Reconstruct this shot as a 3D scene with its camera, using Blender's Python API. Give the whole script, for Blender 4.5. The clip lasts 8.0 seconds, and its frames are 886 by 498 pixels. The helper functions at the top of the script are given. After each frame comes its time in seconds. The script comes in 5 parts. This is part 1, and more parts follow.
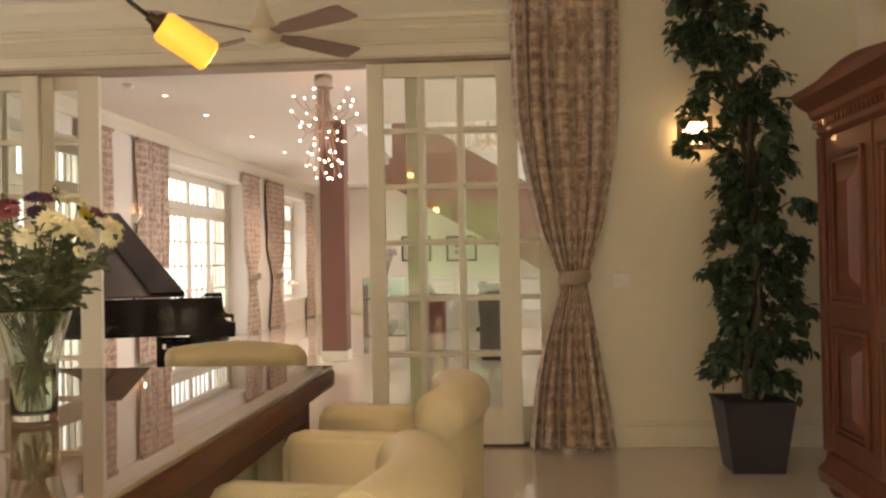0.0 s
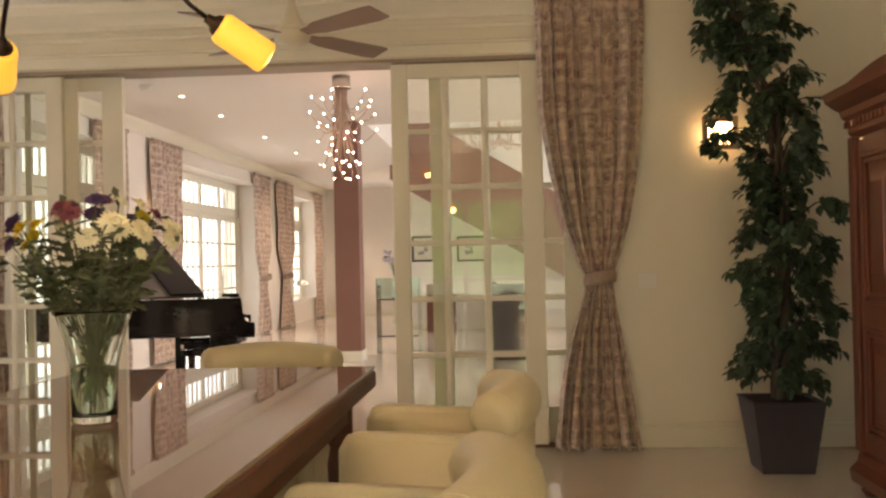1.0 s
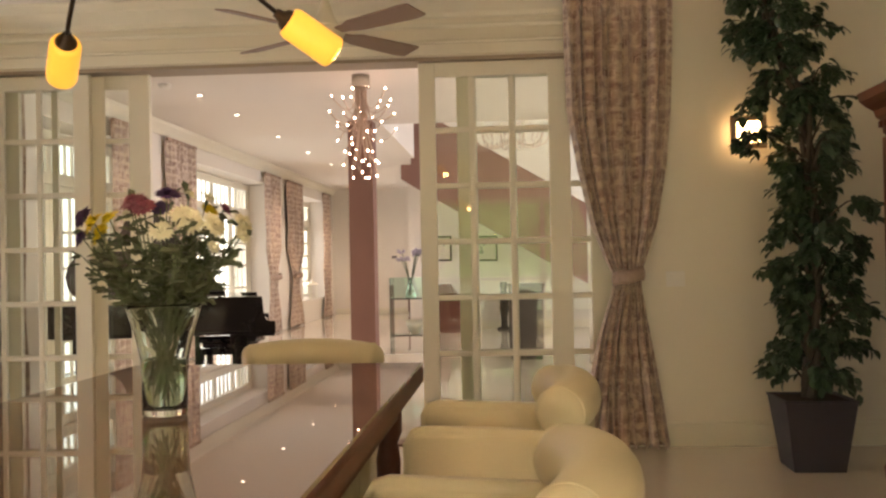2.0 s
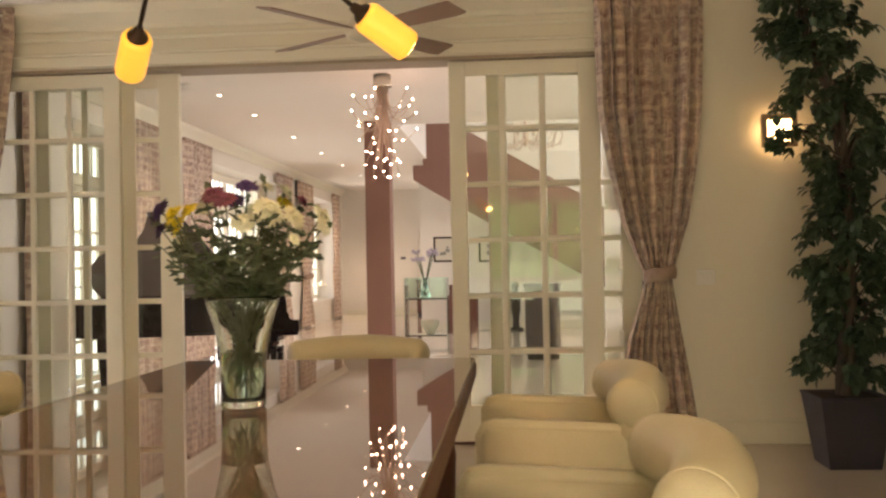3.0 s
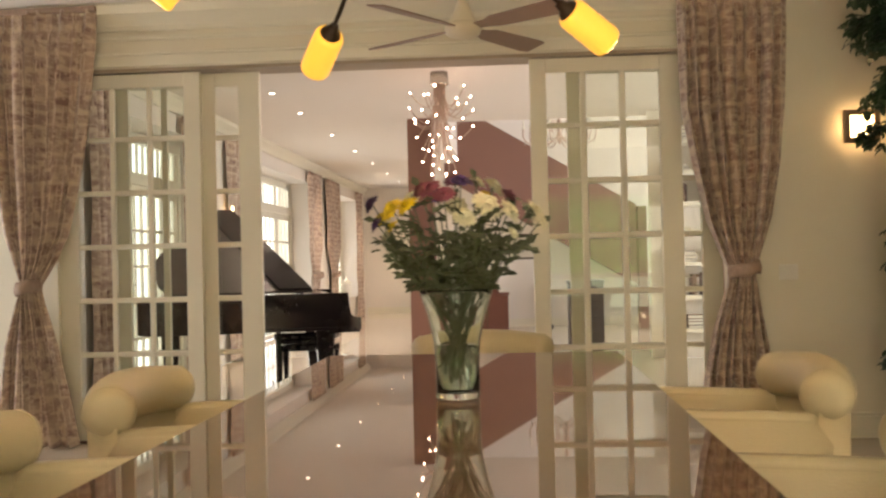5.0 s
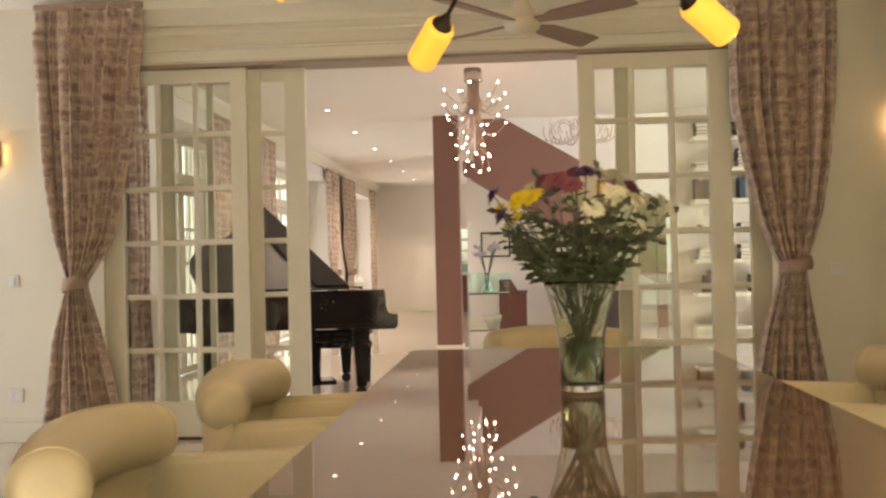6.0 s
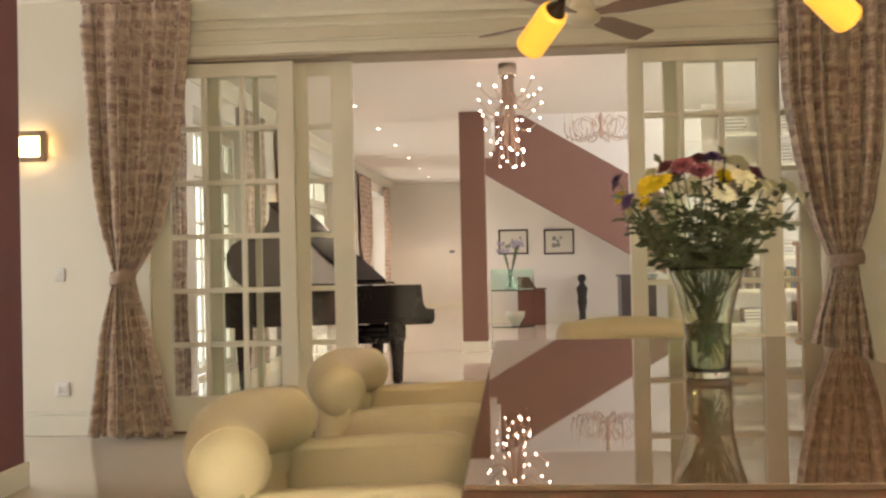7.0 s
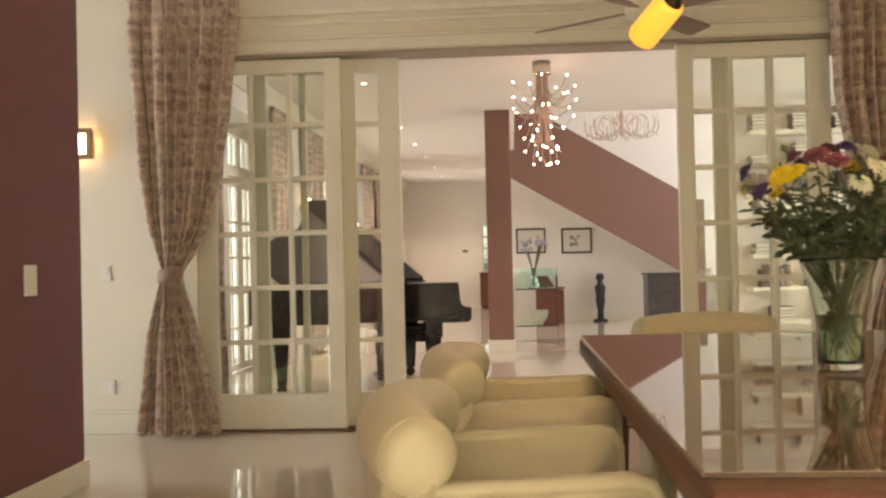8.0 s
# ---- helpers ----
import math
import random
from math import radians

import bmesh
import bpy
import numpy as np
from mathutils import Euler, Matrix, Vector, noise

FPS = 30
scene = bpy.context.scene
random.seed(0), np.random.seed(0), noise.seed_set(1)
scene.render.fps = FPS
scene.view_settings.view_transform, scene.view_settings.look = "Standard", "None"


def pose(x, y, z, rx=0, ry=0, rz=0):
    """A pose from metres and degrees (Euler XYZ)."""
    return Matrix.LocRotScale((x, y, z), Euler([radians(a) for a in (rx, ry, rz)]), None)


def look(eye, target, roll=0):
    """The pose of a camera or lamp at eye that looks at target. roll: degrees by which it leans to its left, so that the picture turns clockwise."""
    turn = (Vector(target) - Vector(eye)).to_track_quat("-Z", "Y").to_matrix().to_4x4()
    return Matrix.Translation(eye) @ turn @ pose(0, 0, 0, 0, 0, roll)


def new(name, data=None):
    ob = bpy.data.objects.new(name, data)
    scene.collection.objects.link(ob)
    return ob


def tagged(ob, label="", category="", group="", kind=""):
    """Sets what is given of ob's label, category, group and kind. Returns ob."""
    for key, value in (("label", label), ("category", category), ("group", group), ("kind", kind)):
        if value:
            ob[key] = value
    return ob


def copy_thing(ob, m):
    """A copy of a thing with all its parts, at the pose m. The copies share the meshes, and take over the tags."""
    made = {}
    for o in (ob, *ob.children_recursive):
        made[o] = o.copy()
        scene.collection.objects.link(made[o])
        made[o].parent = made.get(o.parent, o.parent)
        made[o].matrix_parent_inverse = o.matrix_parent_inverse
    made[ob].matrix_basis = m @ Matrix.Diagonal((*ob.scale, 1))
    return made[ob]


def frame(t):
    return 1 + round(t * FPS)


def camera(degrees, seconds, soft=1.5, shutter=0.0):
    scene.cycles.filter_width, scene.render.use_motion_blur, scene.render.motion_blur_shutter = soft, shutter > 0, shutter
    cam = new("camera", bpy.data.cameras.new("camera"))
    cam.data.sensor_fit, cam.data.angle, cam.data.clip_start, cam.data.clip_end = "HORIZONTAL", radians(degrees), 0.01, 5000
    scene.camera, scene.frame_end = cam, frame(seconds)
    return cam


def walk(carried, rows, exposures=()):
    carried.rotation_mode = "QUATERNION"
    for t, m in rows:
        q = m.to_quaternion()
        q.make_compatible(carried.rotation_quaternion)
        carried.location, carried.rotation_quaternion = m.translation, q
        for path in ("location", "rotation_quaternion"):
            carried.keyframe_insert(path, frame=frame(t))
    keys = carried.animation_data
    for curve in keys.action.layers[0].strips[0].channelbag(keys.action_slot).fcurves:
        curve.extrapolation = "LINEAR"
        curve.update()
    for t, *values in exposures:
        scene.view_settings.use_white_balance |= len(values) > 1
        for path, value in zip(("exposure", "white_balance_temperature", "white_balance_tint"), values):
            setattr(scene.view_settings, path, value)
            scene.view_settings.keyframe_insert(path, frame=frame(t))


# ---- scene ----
cam = camera(49.7, 8.0, soft=2.3, shutter=0.5)
PATH = [
    (0, (0.236, -3.099, 1.214), (0.096, -1.104, 1.239), -1.1),
    (0.5, (0.177, -3.099, 1.214), (0.032, -1.104, 1.24), -1.1),
    (1, (0.091, -3.108, 1.22), (-0.054, -1.114, 1.245), -1.2),
    (1.5, (0.001, -3.119, 1.218), (-0.144, -1.125, 1.243), -1.1),
    (3, (-0.279, -3.151, 1.186), (-0.426, -1.157, 1.217), -1.1),
    (3.5, (-0.401, -3.175, 1.203), (-0.546, -1.18, 1.228), -1.2),
    (4, (-0.517, -3.192, 1.201), (-0.666, -1.198, 1.228), -1.3),
    (4.5, (-0.665, -3.218, 1.19), (-0.811, -1.224, 1.218), -1.3),
    (6, (-1.141, -3.233, 1.173), (-1.286, -1.239, 1.198), -1.3),
    (6.5, (-1.307, -3.247, 1.153), (-1.451, -1.252, 1.179), -1.3),
    (7, (-1.462, -3.244, 1.146), (-1.607, -1.249, 1.169), -1.2),
    (7.5, (-1.628, -3.247, 1.127), (-1.772, -1.253, 1.152), -1.3),
    (8, (-1.793, -3.245, 1.13), (-1.936, -1.25, 1.154), -1.3),
]
walk(cam, [(t, look(eye, target, roll)) for t, eye, target, roll in PATH],
     exposures=[(0.0, 0.25, 7050, 23), (4.0, 0.33, 6980, 21), (8.0, 0.35, 6800, 18)])

# ---- world and light ----
world = bpy.data.worlds.new("sky")
scene.world = world
world.use_nodes = True
wn = world.node_tree
sky = wn.nodes.new("ShaderNodeTexSky")
sky.sky_type, sky.sun_disc = "NISHITA", False
sky.sun_elevation, sky.sun_rotation = radians(48), radians(200)
wn.links.new(sky.outputs[0], wn.nodes["Background"].inputs[0])
wn.nodes["Background"].inputs[1].default_value = 0.15


def lamp(name, kind, m, power, color=(1, 1, 1), size=0.1, size_y=None, spread=None):
    d = bpy.data.lights.new(name, kind)
    d.energy, d.color = power, color
    if kind == "AREA":
        d.shape, d.size, d.size_y = "RECTANGLE", size, size_y or size
        if spread:
            d.spread = radians(spread)
    elif kind == "SUN":
        d.angle = radians(size)
    else:
        d.shadow_soft_size = size
        if kind == "SPOT":
            d.spot_size, d.spot_blend = radians(spread or 90), 0.6
    ob = new(name, d)
    ob.matrix_world = m
    return ob


WARM, DAY = (1.0, 0.72, 0.42), (0.96, 0.98, 1.0)
lamp("sun", "SUN", look((-6, 6, 12), (0, 0, 0)), 2.5, (1, 0.95, 0.86), 0.5)
# area lamps standing in for daylight at the window openings
lamp("window_light", "AREA", look((-4.97, 11.35, 1.31), (0, 11.35, 1.1)), 94, DAY, 3.9, 2.5)
lamp("window_light", "AREA", look((-4.97, 17.2, 1.53), (0, 17.2, 1.3)), 66, DAY, 2.3, 2.1)
lamp("window_light", "AREA", look((-4.97, 6.54, 1.31), (0, 6.54, 1.1)), 38, DAY, 2.35, 2.5)
# added lamp outside, high above the garden window and out of view, for skylight
lamp("window_light", "AREA", look((-1.2, -7.9, 4.0), (-1.2, -3.0, 0.4)), 2300, (1, 0.94, 0.80), 5.6, 2.2)
lamp("window_light", "AREA", look((-6.42, 2.15, 1.25), (0, 2.6, 1.2)), 48, (0.9, 0.96, 1.0), 1.6, 2.2)
# lamps of two assumed east windows, added to brighten stairwell and bookshelves
lamp("window_light", "AREA", look((4.25, 11.35, 2.9), (-1, 13.5, 2.2)), 145, DAY, 3.5, 3.8)
lamp("window_light", "AREA", look((4.25, 6.2, 1.4), (0, 6.6, 1.2)), 125, DAY, 3.0, 2.0)

# ---- materials ----


def mat(name, color, rough=0.5, metal=0.0, var=0.12, scale=6.0, bump=0.1, fine=60.0, ior=1.5, stretch=None, emit=None, power=0.0, coat=0.0):
    m = bpy.data.materials.new(name)
    m.use_nodes = True
    n, l = m.node_tree.nodes, m.node_tree.links
    b = n["Principled BSDF"]
    b.inputs["Roughness"].default_value, b.inputs["Metallic"].default_value, b.inputs["IOR"].default_value = rough, metal, ior
    b.inputs["Coat Weight"].default_value = coat
    co = n.new("ShaderNodeTexCoord")
    mp = n.new("ShaderNodeMapping")
    mp.inputs["Scale"].default_value = stretch or (1, 1, 1)
    l.new(co.outputs["Object"], mp.inputs[0])
    big, small = n.new("ShaderNodeTexNoise"), n.new("ShaderNodeTexNoise")
    big.inputs["Scale"].default_value, small.inputs["Scale"].default_value = scale, fine
    big.inputs["Detail"].default_value, small.inputs["Detail"].default_value = 4, 3
    l.new(mp.outputs[0], big.inputs[0]), l.new(mp.outputs[0], small.inputs[0])
    mix = n.new("ShaderNodeMix")
    mix.data_type = "RGBA"
    mix.inputs[6].default_value = [max(0, c * (1 - var)) for c in color] + [1]
    mix.inputs[7].default_value = [min(1, c * (1 + var)) for c in color] + [1]
    add = n.new("ShaderNodeMath")
    add.operation = "MULTIPLY_ADD"
    l.new(small.outputs[0], add.inputs[0])
    add.inputs[1].default_value = 0.4
    l.new(big.outputs[0], add.inputs[2])
    sub = n.new("ShaderNodeMath")
    sub.operation = "SUBTRACT"
    l.new(add.outputs[0], sub.inputs[0])
    sub.inputs[1].default_value = 0.2
    l.new(sub.outputs[0], mix.inputs[0])
    l.new(mix.outputs[2], b.inputs["Base Color"])
    if bump:
        bp = n.new("ShaderNodeBump")
        bp.inputs["Strength"].default_value, bp.inputs["Distance"].default_value = bump, 0.004
        l.new(small.outputs[0], bp.inputs["Height"])
        l.new(bp.outputs[0], b.inputs["Normal"])
    rr = n.new("ShaderNodeMapRange")
    rr.inputs[3].default_value, rr.inputs[4].default_value = max(0, rough * 0.85), min(1, rough * 1.15)
    l.new(big.outputs[0], rr.inputs[0])
    l.new(rr.outputs[0], b.inputs["Roughness"])
    if emit:
        b.inputs["Emission Color"].default_value, b.inputs["Emission Strength"].default_value = (*emit, 1), power
    return m


def glass(name, color=(1, 1, 1), ior=1.45, rough=0.0):
    m = bpy.data.materials.new(name)
    m.use_nodes = True
    b = m.node_tree.nodes["Principled BSDF"]
    b.inputs["Base Color"].default_value, b.inputs["Transmission Weight"].default_value = (*color, 1), 1
    b.inputs["Roughness"].default_value, b.inputs["IOR"].default_value = rough, ior
    return m


def glow(name, color, power):
    m = bpy.data.materials.new(name)
    m.use_nodes = True
    b = m.node_tree.nodes["Principled BSDF"]
    b.inputs["Base Color"].default_value = (*color, 1)
    b.inputs["Emission Color"].default_value, b.inputs["Emission Strength"].default_value = (*color, 1), power
    return m


M_wall = mat("cream_wall_paint", (0.80, 0.745, 0.61), 0.55, var=0.03, scale=1.5, bump=0.04, fine=140)
M_white = mat("white_wall_paint", (0.82, 0.77, 0.70), 0.55, var=0.03, scale=1.2, bump=0.04, fine=140)
M_ceil = mat("ceiling_paint", (0.84, 0.79, 0.72), 0.7, var=0.02, scale=1.0, bump=0.03, fine=150)
M_trim = mat("cream_gloss_paint", (0.80, 0.76, 0.63), 0.3, var=0.03, scale=3, bump=0.03, fine=90)
M_purple = mat("plum_wall_paint", (0.17, 0.055, 0.055), 0.6, var=0.06, scale=2, bump=0.06, fine=120)
M_rose = mat("dusty_rose_render", (0.225, 0.112, 0.084), 0.6, var=0.06, scale=2.5, bump=0.1, fine=110)
M_floor = mat("polished_cream_tile", (0.62, 0.54, 0.44), 0.012, var=0.05, scale=1.3, bump=0.0, fine=30, ior=2.05)
M_sill = mat("dark_timber_track", (0.13, 0.06, 0.035), 0.4, var=0.25, scale=4, bump=0.2, fine=40, stretch=(1, 8, 8))
M_tabletop = mat("lacquered_mahogany", (0.16, 0.095, 0.06), 0.02, var=0.3, scale=3, bump=0.0, fine=25, ior=3.6, stretch=(10, 1, 6))
M_wood = mat("mahogany", (0.115, 0.036, 0.020), 0.5, var=0.3, scale=3, bump=0.08, fine=30, stretch=(8, 1, 8))
M_cherry = mat("cherry_wood", (0.155, 0.047, 0.024), 0.32, var=0.28, scale=3, bump=0.1, fine=25, stretch=(9, 9, 1), coat=0.3)
M_leather = mat("cream_leather", (0.555, 0.495, 0.335), 0.34, var=0.08, scale=5, bump=0.22, fine=170, coat=0.12)
M_black = mat("black_piano_lacquer", (0.014, 0.010, 0.012), 0.07, var=0.2, scale=2, bump=0.0, ior=1.45)
M_dark = mat("dark_bronze", (0.035, 0.022, 0.016), 0.35, 0.6, var=0.2, bump=0.1)
M_pot = mat("slate_grey_pot", (0.036, 0.029, 0.042), 0.5, var=0.15, scale=8, bump=0.15, fine=120)
M_soil = mat("potting_soil", (0.045, 0.028, 0.018), 0.9, var=0.4, scale=30, bump=0.8, fine=120)
M_bark = mat("ficus_bark", (0.07, 0.052, 0.038), 0.8, var=0.3, scale=18, bump=0.6, fine=70, stretch=(1, 1, 0.2))
M_leaf = mat("ficus_leaf", (0.038, 0.072, 0.034), 0.34, var=0.4, scale=7, bump=0.05)
M_stem = mat("green_stem", (0.075, 0.105, 0.045), 0.5, var=0.35, scale=14, bump=0.1)
M_fwhite = mat("white_petals", (0.80, 0.78, 0.60), 0.6, var=0.1, scale=30, bump=0.1)
M_fyellow = mat("yellow_petals", (0.80, 0.62, 0.02), 0.6, var=0.12, scale=30, bump=0.1)
M_fpurple = mat("violet_petals", (0.085, 0.04, 0.16), 0.6, var=0.25, scale=30, bump=0.1)
M_fpink = mat("magenta_petals", (0.24, 0.06, 0.10), 0.6, var=0.2, scale=30, bump=0.1)
M_chrome = mat("brushed_nickel", (0.62, 0.58, 0.52), 0.25, 1.0, var=0.05, bump=0.02)
M_fan = mat("fan_cream_enamel", (0.72, 0.66, 0.52), 0.35, var=0.04, bump=0.02)
M_blade = mat("fan_taupe_blade", (0.30, 0.20, 0.155), 0.45, var=0.15, scale=4, bump=0.05)
M_plastic = mat("white_switch_plastic", (0.82, 0.79, 0.72), 0.35, var=0.02, bump=0.0)
M_gold = mat("black_gilt_frame", (0.05, 0.035, 0.02), 0.35, 0.2, var=0.3, scale=20, bump=0.2)
M_paper = mat("print_paper", (0.72, 0.68, 0.58), 0.8, var=0.05, scale=12, bump=0.02)
M_ink = mat("print_wash", (0.30, 0.30, 0.26), 0.8, var=0.5, scale=25, bump=0.02)
M_grey = mat("grey_painted_chest", (0.10, 0.085, 0.085), 0.5, var=0.3, scale=7, bump=0.2)
M_iron = mat("dark_carved_wood", (0.018, 0.012, 0.010), 0.45, var=0.4, scale=14, bump=0.3)
M_glass = glass("clear_pane", (0.93, 0.96, 0.90))
M_tie = mat("tieback_cloth", (0.37, 0.265, 0.205), 0.8, var=0.25, scale=30, bump=0.2)
M_vase = glass("blown_vase_glass", (0.90, 0.97, 0.92), 1.45)
M_green_glass = glass("greenish_shelf_glass", (0.70, 0.93, 0.85), 1.5)
M_amber = mat("amber_ribbed_glass", (0.85, 0.50, 0.05), 0.3, var=0.05, bump=0.1, emit=(1.0, 0.54, 0.075), power=0.62)
M_bulb = glow("warm_bulb", (1.0, 0.66, 0.48), 66)
M_spot = glow("downlight_lens", (1.0, 0.85, 0.65), 12)
M_shade = glow("sconce_shade", (1.0, 0.70, 0.32), 11.0)
M_sconce = mat("tan_bronze", (0.40, 0.28, 0.17), 0.45, 0.2, var=0.1, bump=0.05)
M_wire = mat("champagne_wire", (0.56, 0.42, 0.33), 0.4, 0.4, var=0.1, bump=0.0)
M_crystal = glass("crystal_drops", (0.95, 0.97, 0.95), 1.5)
M_lawn = mat("lawn", (0.07, 0.12, 0.03), 0.9, var=0.4, scale=1.5, bump=0.4)
M_hedge = mat("garden_foliage", (0.05, 0.10, 0.025), 0.8, var=0.7, scale=2.5, bump=0.8, fine=9)
BOOKS = [mat("book_cloth", c, 0.6, var=0.15, scale=15, bump=0.1) for c in ((0.06, 0.035, 0.03), (0.16, 0.10, 0.07), (0.05, 0.09, 0.13), (0.42, 0.32, 0.08), (0.35, 0.33, 0.30))]


def fabric():
    m = bpy.data.materials.new("woven_taupe_curtain")
    m.use_nodes = True
    n, l = m.node_tree.nodes, m.node_tree.links
    b = n["Principled BSDF"]
    b.inputs["Roughness"].default_value = 0.5
    b.inputs["Sheen Weight"].default_value = 0.3
    uv = n.new("ShaderNodeUVMap")

    def noise_at(scale, stretch, detail=3):
        mp = n.new("ShaderNodeMapping")
        mp.inputs["Scale"].default_value = stretch
        l.new(uv.outputs[0], mp.inputs[0])
        t = n.new("ShaderNodeTexNoise")
        t.inputs["Scale"].default_value, t.inputs["Detail"].default_value = scale, detail
        l.new(mp.outputs[0], t.inputs[0])
        return t

    def ramp(src, a, c):
        q = n.new("ShaderNodeMapRange")
        q.interpolation_type = "SMOOTHSTEP"
        q.inputs[1].default_value, q.inputs[2].default_value = a, c
        l.new(src, q.inputs[0])
        return q.outputs[0]

    def blend(fac, a, c):
        x = n.new("ShaderNodeMix")
        x.data_type = "RGBA"
        l.new(fac, x.inputs[0])
        for k_, v in ((6, a), (7, c)):
            if isinstance(v, tuple):
                x.inputs[k_].default_value = v
            else:
                l.new(v, x.inputs[k_])
        return x.outputs[2]
    patches = noise_at(9, (1, 1, 1), 4)
    base = blend(ramp(patches.outputs[0], 0.40, 0.62), (0.36, 0.248, 0.198, 1), (0.46, 0.342, 0.265, 1))
    wob = noise_at(7, (1, 1, 1), 2)
    mb = n.new("ShaderNodeVectorMath")
    mb.operation = "MULTIPLY_ADD"
    mb.inputs[1].default_value = (0.06, 0.05, 0)
    l.new(wob.outputs["Color"], mb.inputs[0]), l.new(uv.outputs[0], mb.inputs[2])
    bk = n.new("ShaderNodeTexBrick")
    bk.inputs["Color1"].default_value, bk.inputs["Color2"].default_value, bk.inputs["Mortar"].default_value = (0, 0, 0, 1), (1, 1, 1, 1), (0, 0, 0, 1)
    bk.inputs["Scale"].default_value, bk.inputs["Mortar Size"].default_value, bk.inputs["Mortar Smooth"].default_value = 1.0, 0.016, 0.6
    bk.inputs["Brick Width"].default_value, bk.inputs["Row Height"].default_value = 0.125, 0.082
    l.new(mb.outputs[0], bk.inputs[0])
    worn = noise_at(24, (1, 1, 1), 3)
    mk = n.new("ShaderNodeMath")
    mk.operation = "MULTIPLY"
    l.new(ramp(bk.outputs["Color"], 0.35, 0.75), mk.inputs[0]), l.new(ramp(worn.outputs[0], 0.30, 0.52), mk.inputs[1])
    base = blend(mk.outputs[0], base, (0.26, 0.155, 0.125, 1))
    bend = noise_at(11, (1, 1, 1), 3)
    mv = n.new("ShaderNodeVectorMath")
    mv.operation = "MULTIPLY_ADD"
    mv.inputs[1].default_value = (0.10, 0.07, 0)
    l.new(bend.outputs["Color"], mv.inputs[0]), l.new(uv.outputs[0], mv.inputs[2])
    br = n.new("ShaderNodeTexBrick")
    br.inputs["Scale"].default_value, br.inputs["Mortar Size"].default_value, br.inputs["Mortar Smooth"].default_value = 1.0, 0.04, 1.0
    br.inputs["Brick Width"].default_value, br.inputs["Row Height"].default_value = 0.17, 0.095
    l.new(mv.outputs[0], br.inputs[0])
    torn = noise_at(13, (1, 1.6, 1), 4)
    mm = n.new("ShaderNodeMath")
    mm.operation = "MULTIPLY"
    l.new(ramp(br.outputs["Fac"], 0.05, 1.0), mm.inputs[0]), l.new(ramp(torn.outputs[0], 0.40, 0.56), mm.inputs[1])
    base = blend(mm.outputs[0], base, (0.62, 0.50, 0.38, 1))
    knots = noise_at(30, (1, 1.5, 1), 3)
    base = blend(ramp(knots.outputs[0], 0.54, 0.68), base, (0.56, 0.44, 0.35, 1))
    slub = noise_at(16, (5.0, 0.35, 1), 3)
    base = blend(ramp(slub.outputs[0], 0.55, 0.66), base, (0.60, 0.48, 0.38, 1))
    l.new(base, b.inputs["Base Color"])
    wv = noise_at(230, (1, 1, 1), 2)
    bp = n.new("ShaderNodeBump")
    bp.inputs["Strength"].default_value, bp.inputs["Distance"].default_value = 0.35, 0.003
    l.new(wv.outputs[0], bp.inputs["Height"])
    l.new(bp.outputs[0], b.inputs["Normal"])
    return m


M_curtain = fabric()

# ---- mesh helpers ----


def box(bm, x0, x1, y0, y1, z0, z1, bevel=0.0, seg=1):
    r = bmesh.ops.create_cube(bm, size=1, matrix=Matrix.LocRotScale(((x0 + x1) / 2, (y0 + y1) / 2, (z0 + z1) / 2), None, (abs(x1 - x0), abs(y1 - y0), abs(z1 - z0))))
    if bevel:
        vs = set(r["verts"])
        es = [e for e in bm.edges if e.verts[0] in vs and e.verts[1] in vs]
        bmesh.ops.bevel(bm, geom=es, offset=bevel, segments=seg, affect="EDGES", profile=0.5)
    return bm


def boxm(*a, **k):
    return box(bmesh.new(), *a, **k)


def prism(bm, pts, axis, a, b):
    """A flat outline pushed from a to b along an axis."""
    put = {"x": lambda p, d: (d, p[0], p[1]), "y": lambda p, d: (p[0], d, p[1]), "z": lambda p, d: (p[0], p[1], d)}[axis]
    lo, hi = [bm.verts.new(put(p, a)) for p in pts], [bm.verts.new(put(p, b)) for p in pts]
    bm.faces.new(lo), bm.faces.new(hi[::-1])
    for i in range(len(pts)):
        j = (i + 1) % len(pts)
        bm.faces.new((lo[i], hi[i], hi[j], lo[j]))
    bmesh.ops.recalc_face_normals(bm, faces=bm.faces)
    return bm


def lathe(bm, prof, seg=24, at=(0, 0, 0), m=None):
    m = m or Matrix.Translation(at)
    rings = []
    for r, z in prof:
        rings.append([bm.verts.new(m @ Vector((r * math.cos(2 * math.pi * k / seg), r * math.sin(2 * math.pi * k / seg), z))) for k in range(seg)] if r > 1e-5 else [bm.verts.new(m @ Vector((0, 0, z)))])
    for a, b in zip(rings, rings[1:]):
        for k in range(seg):
            q = (k + 1) % seg
            if len(a) > 1 and len(b) > 1:
                bm.faces.new((a[k], a[q], b[q], b[k]))
            elif len(b) > 1:
                bm.faces.new((a[0], b[q], b[k]))
            elif len(a) > 1:
                bm.faces.new((a[k], a[q], b[0]))
    bmesh.ops.recalc_face_normals(bm, faces=bm.faces)
    return bm


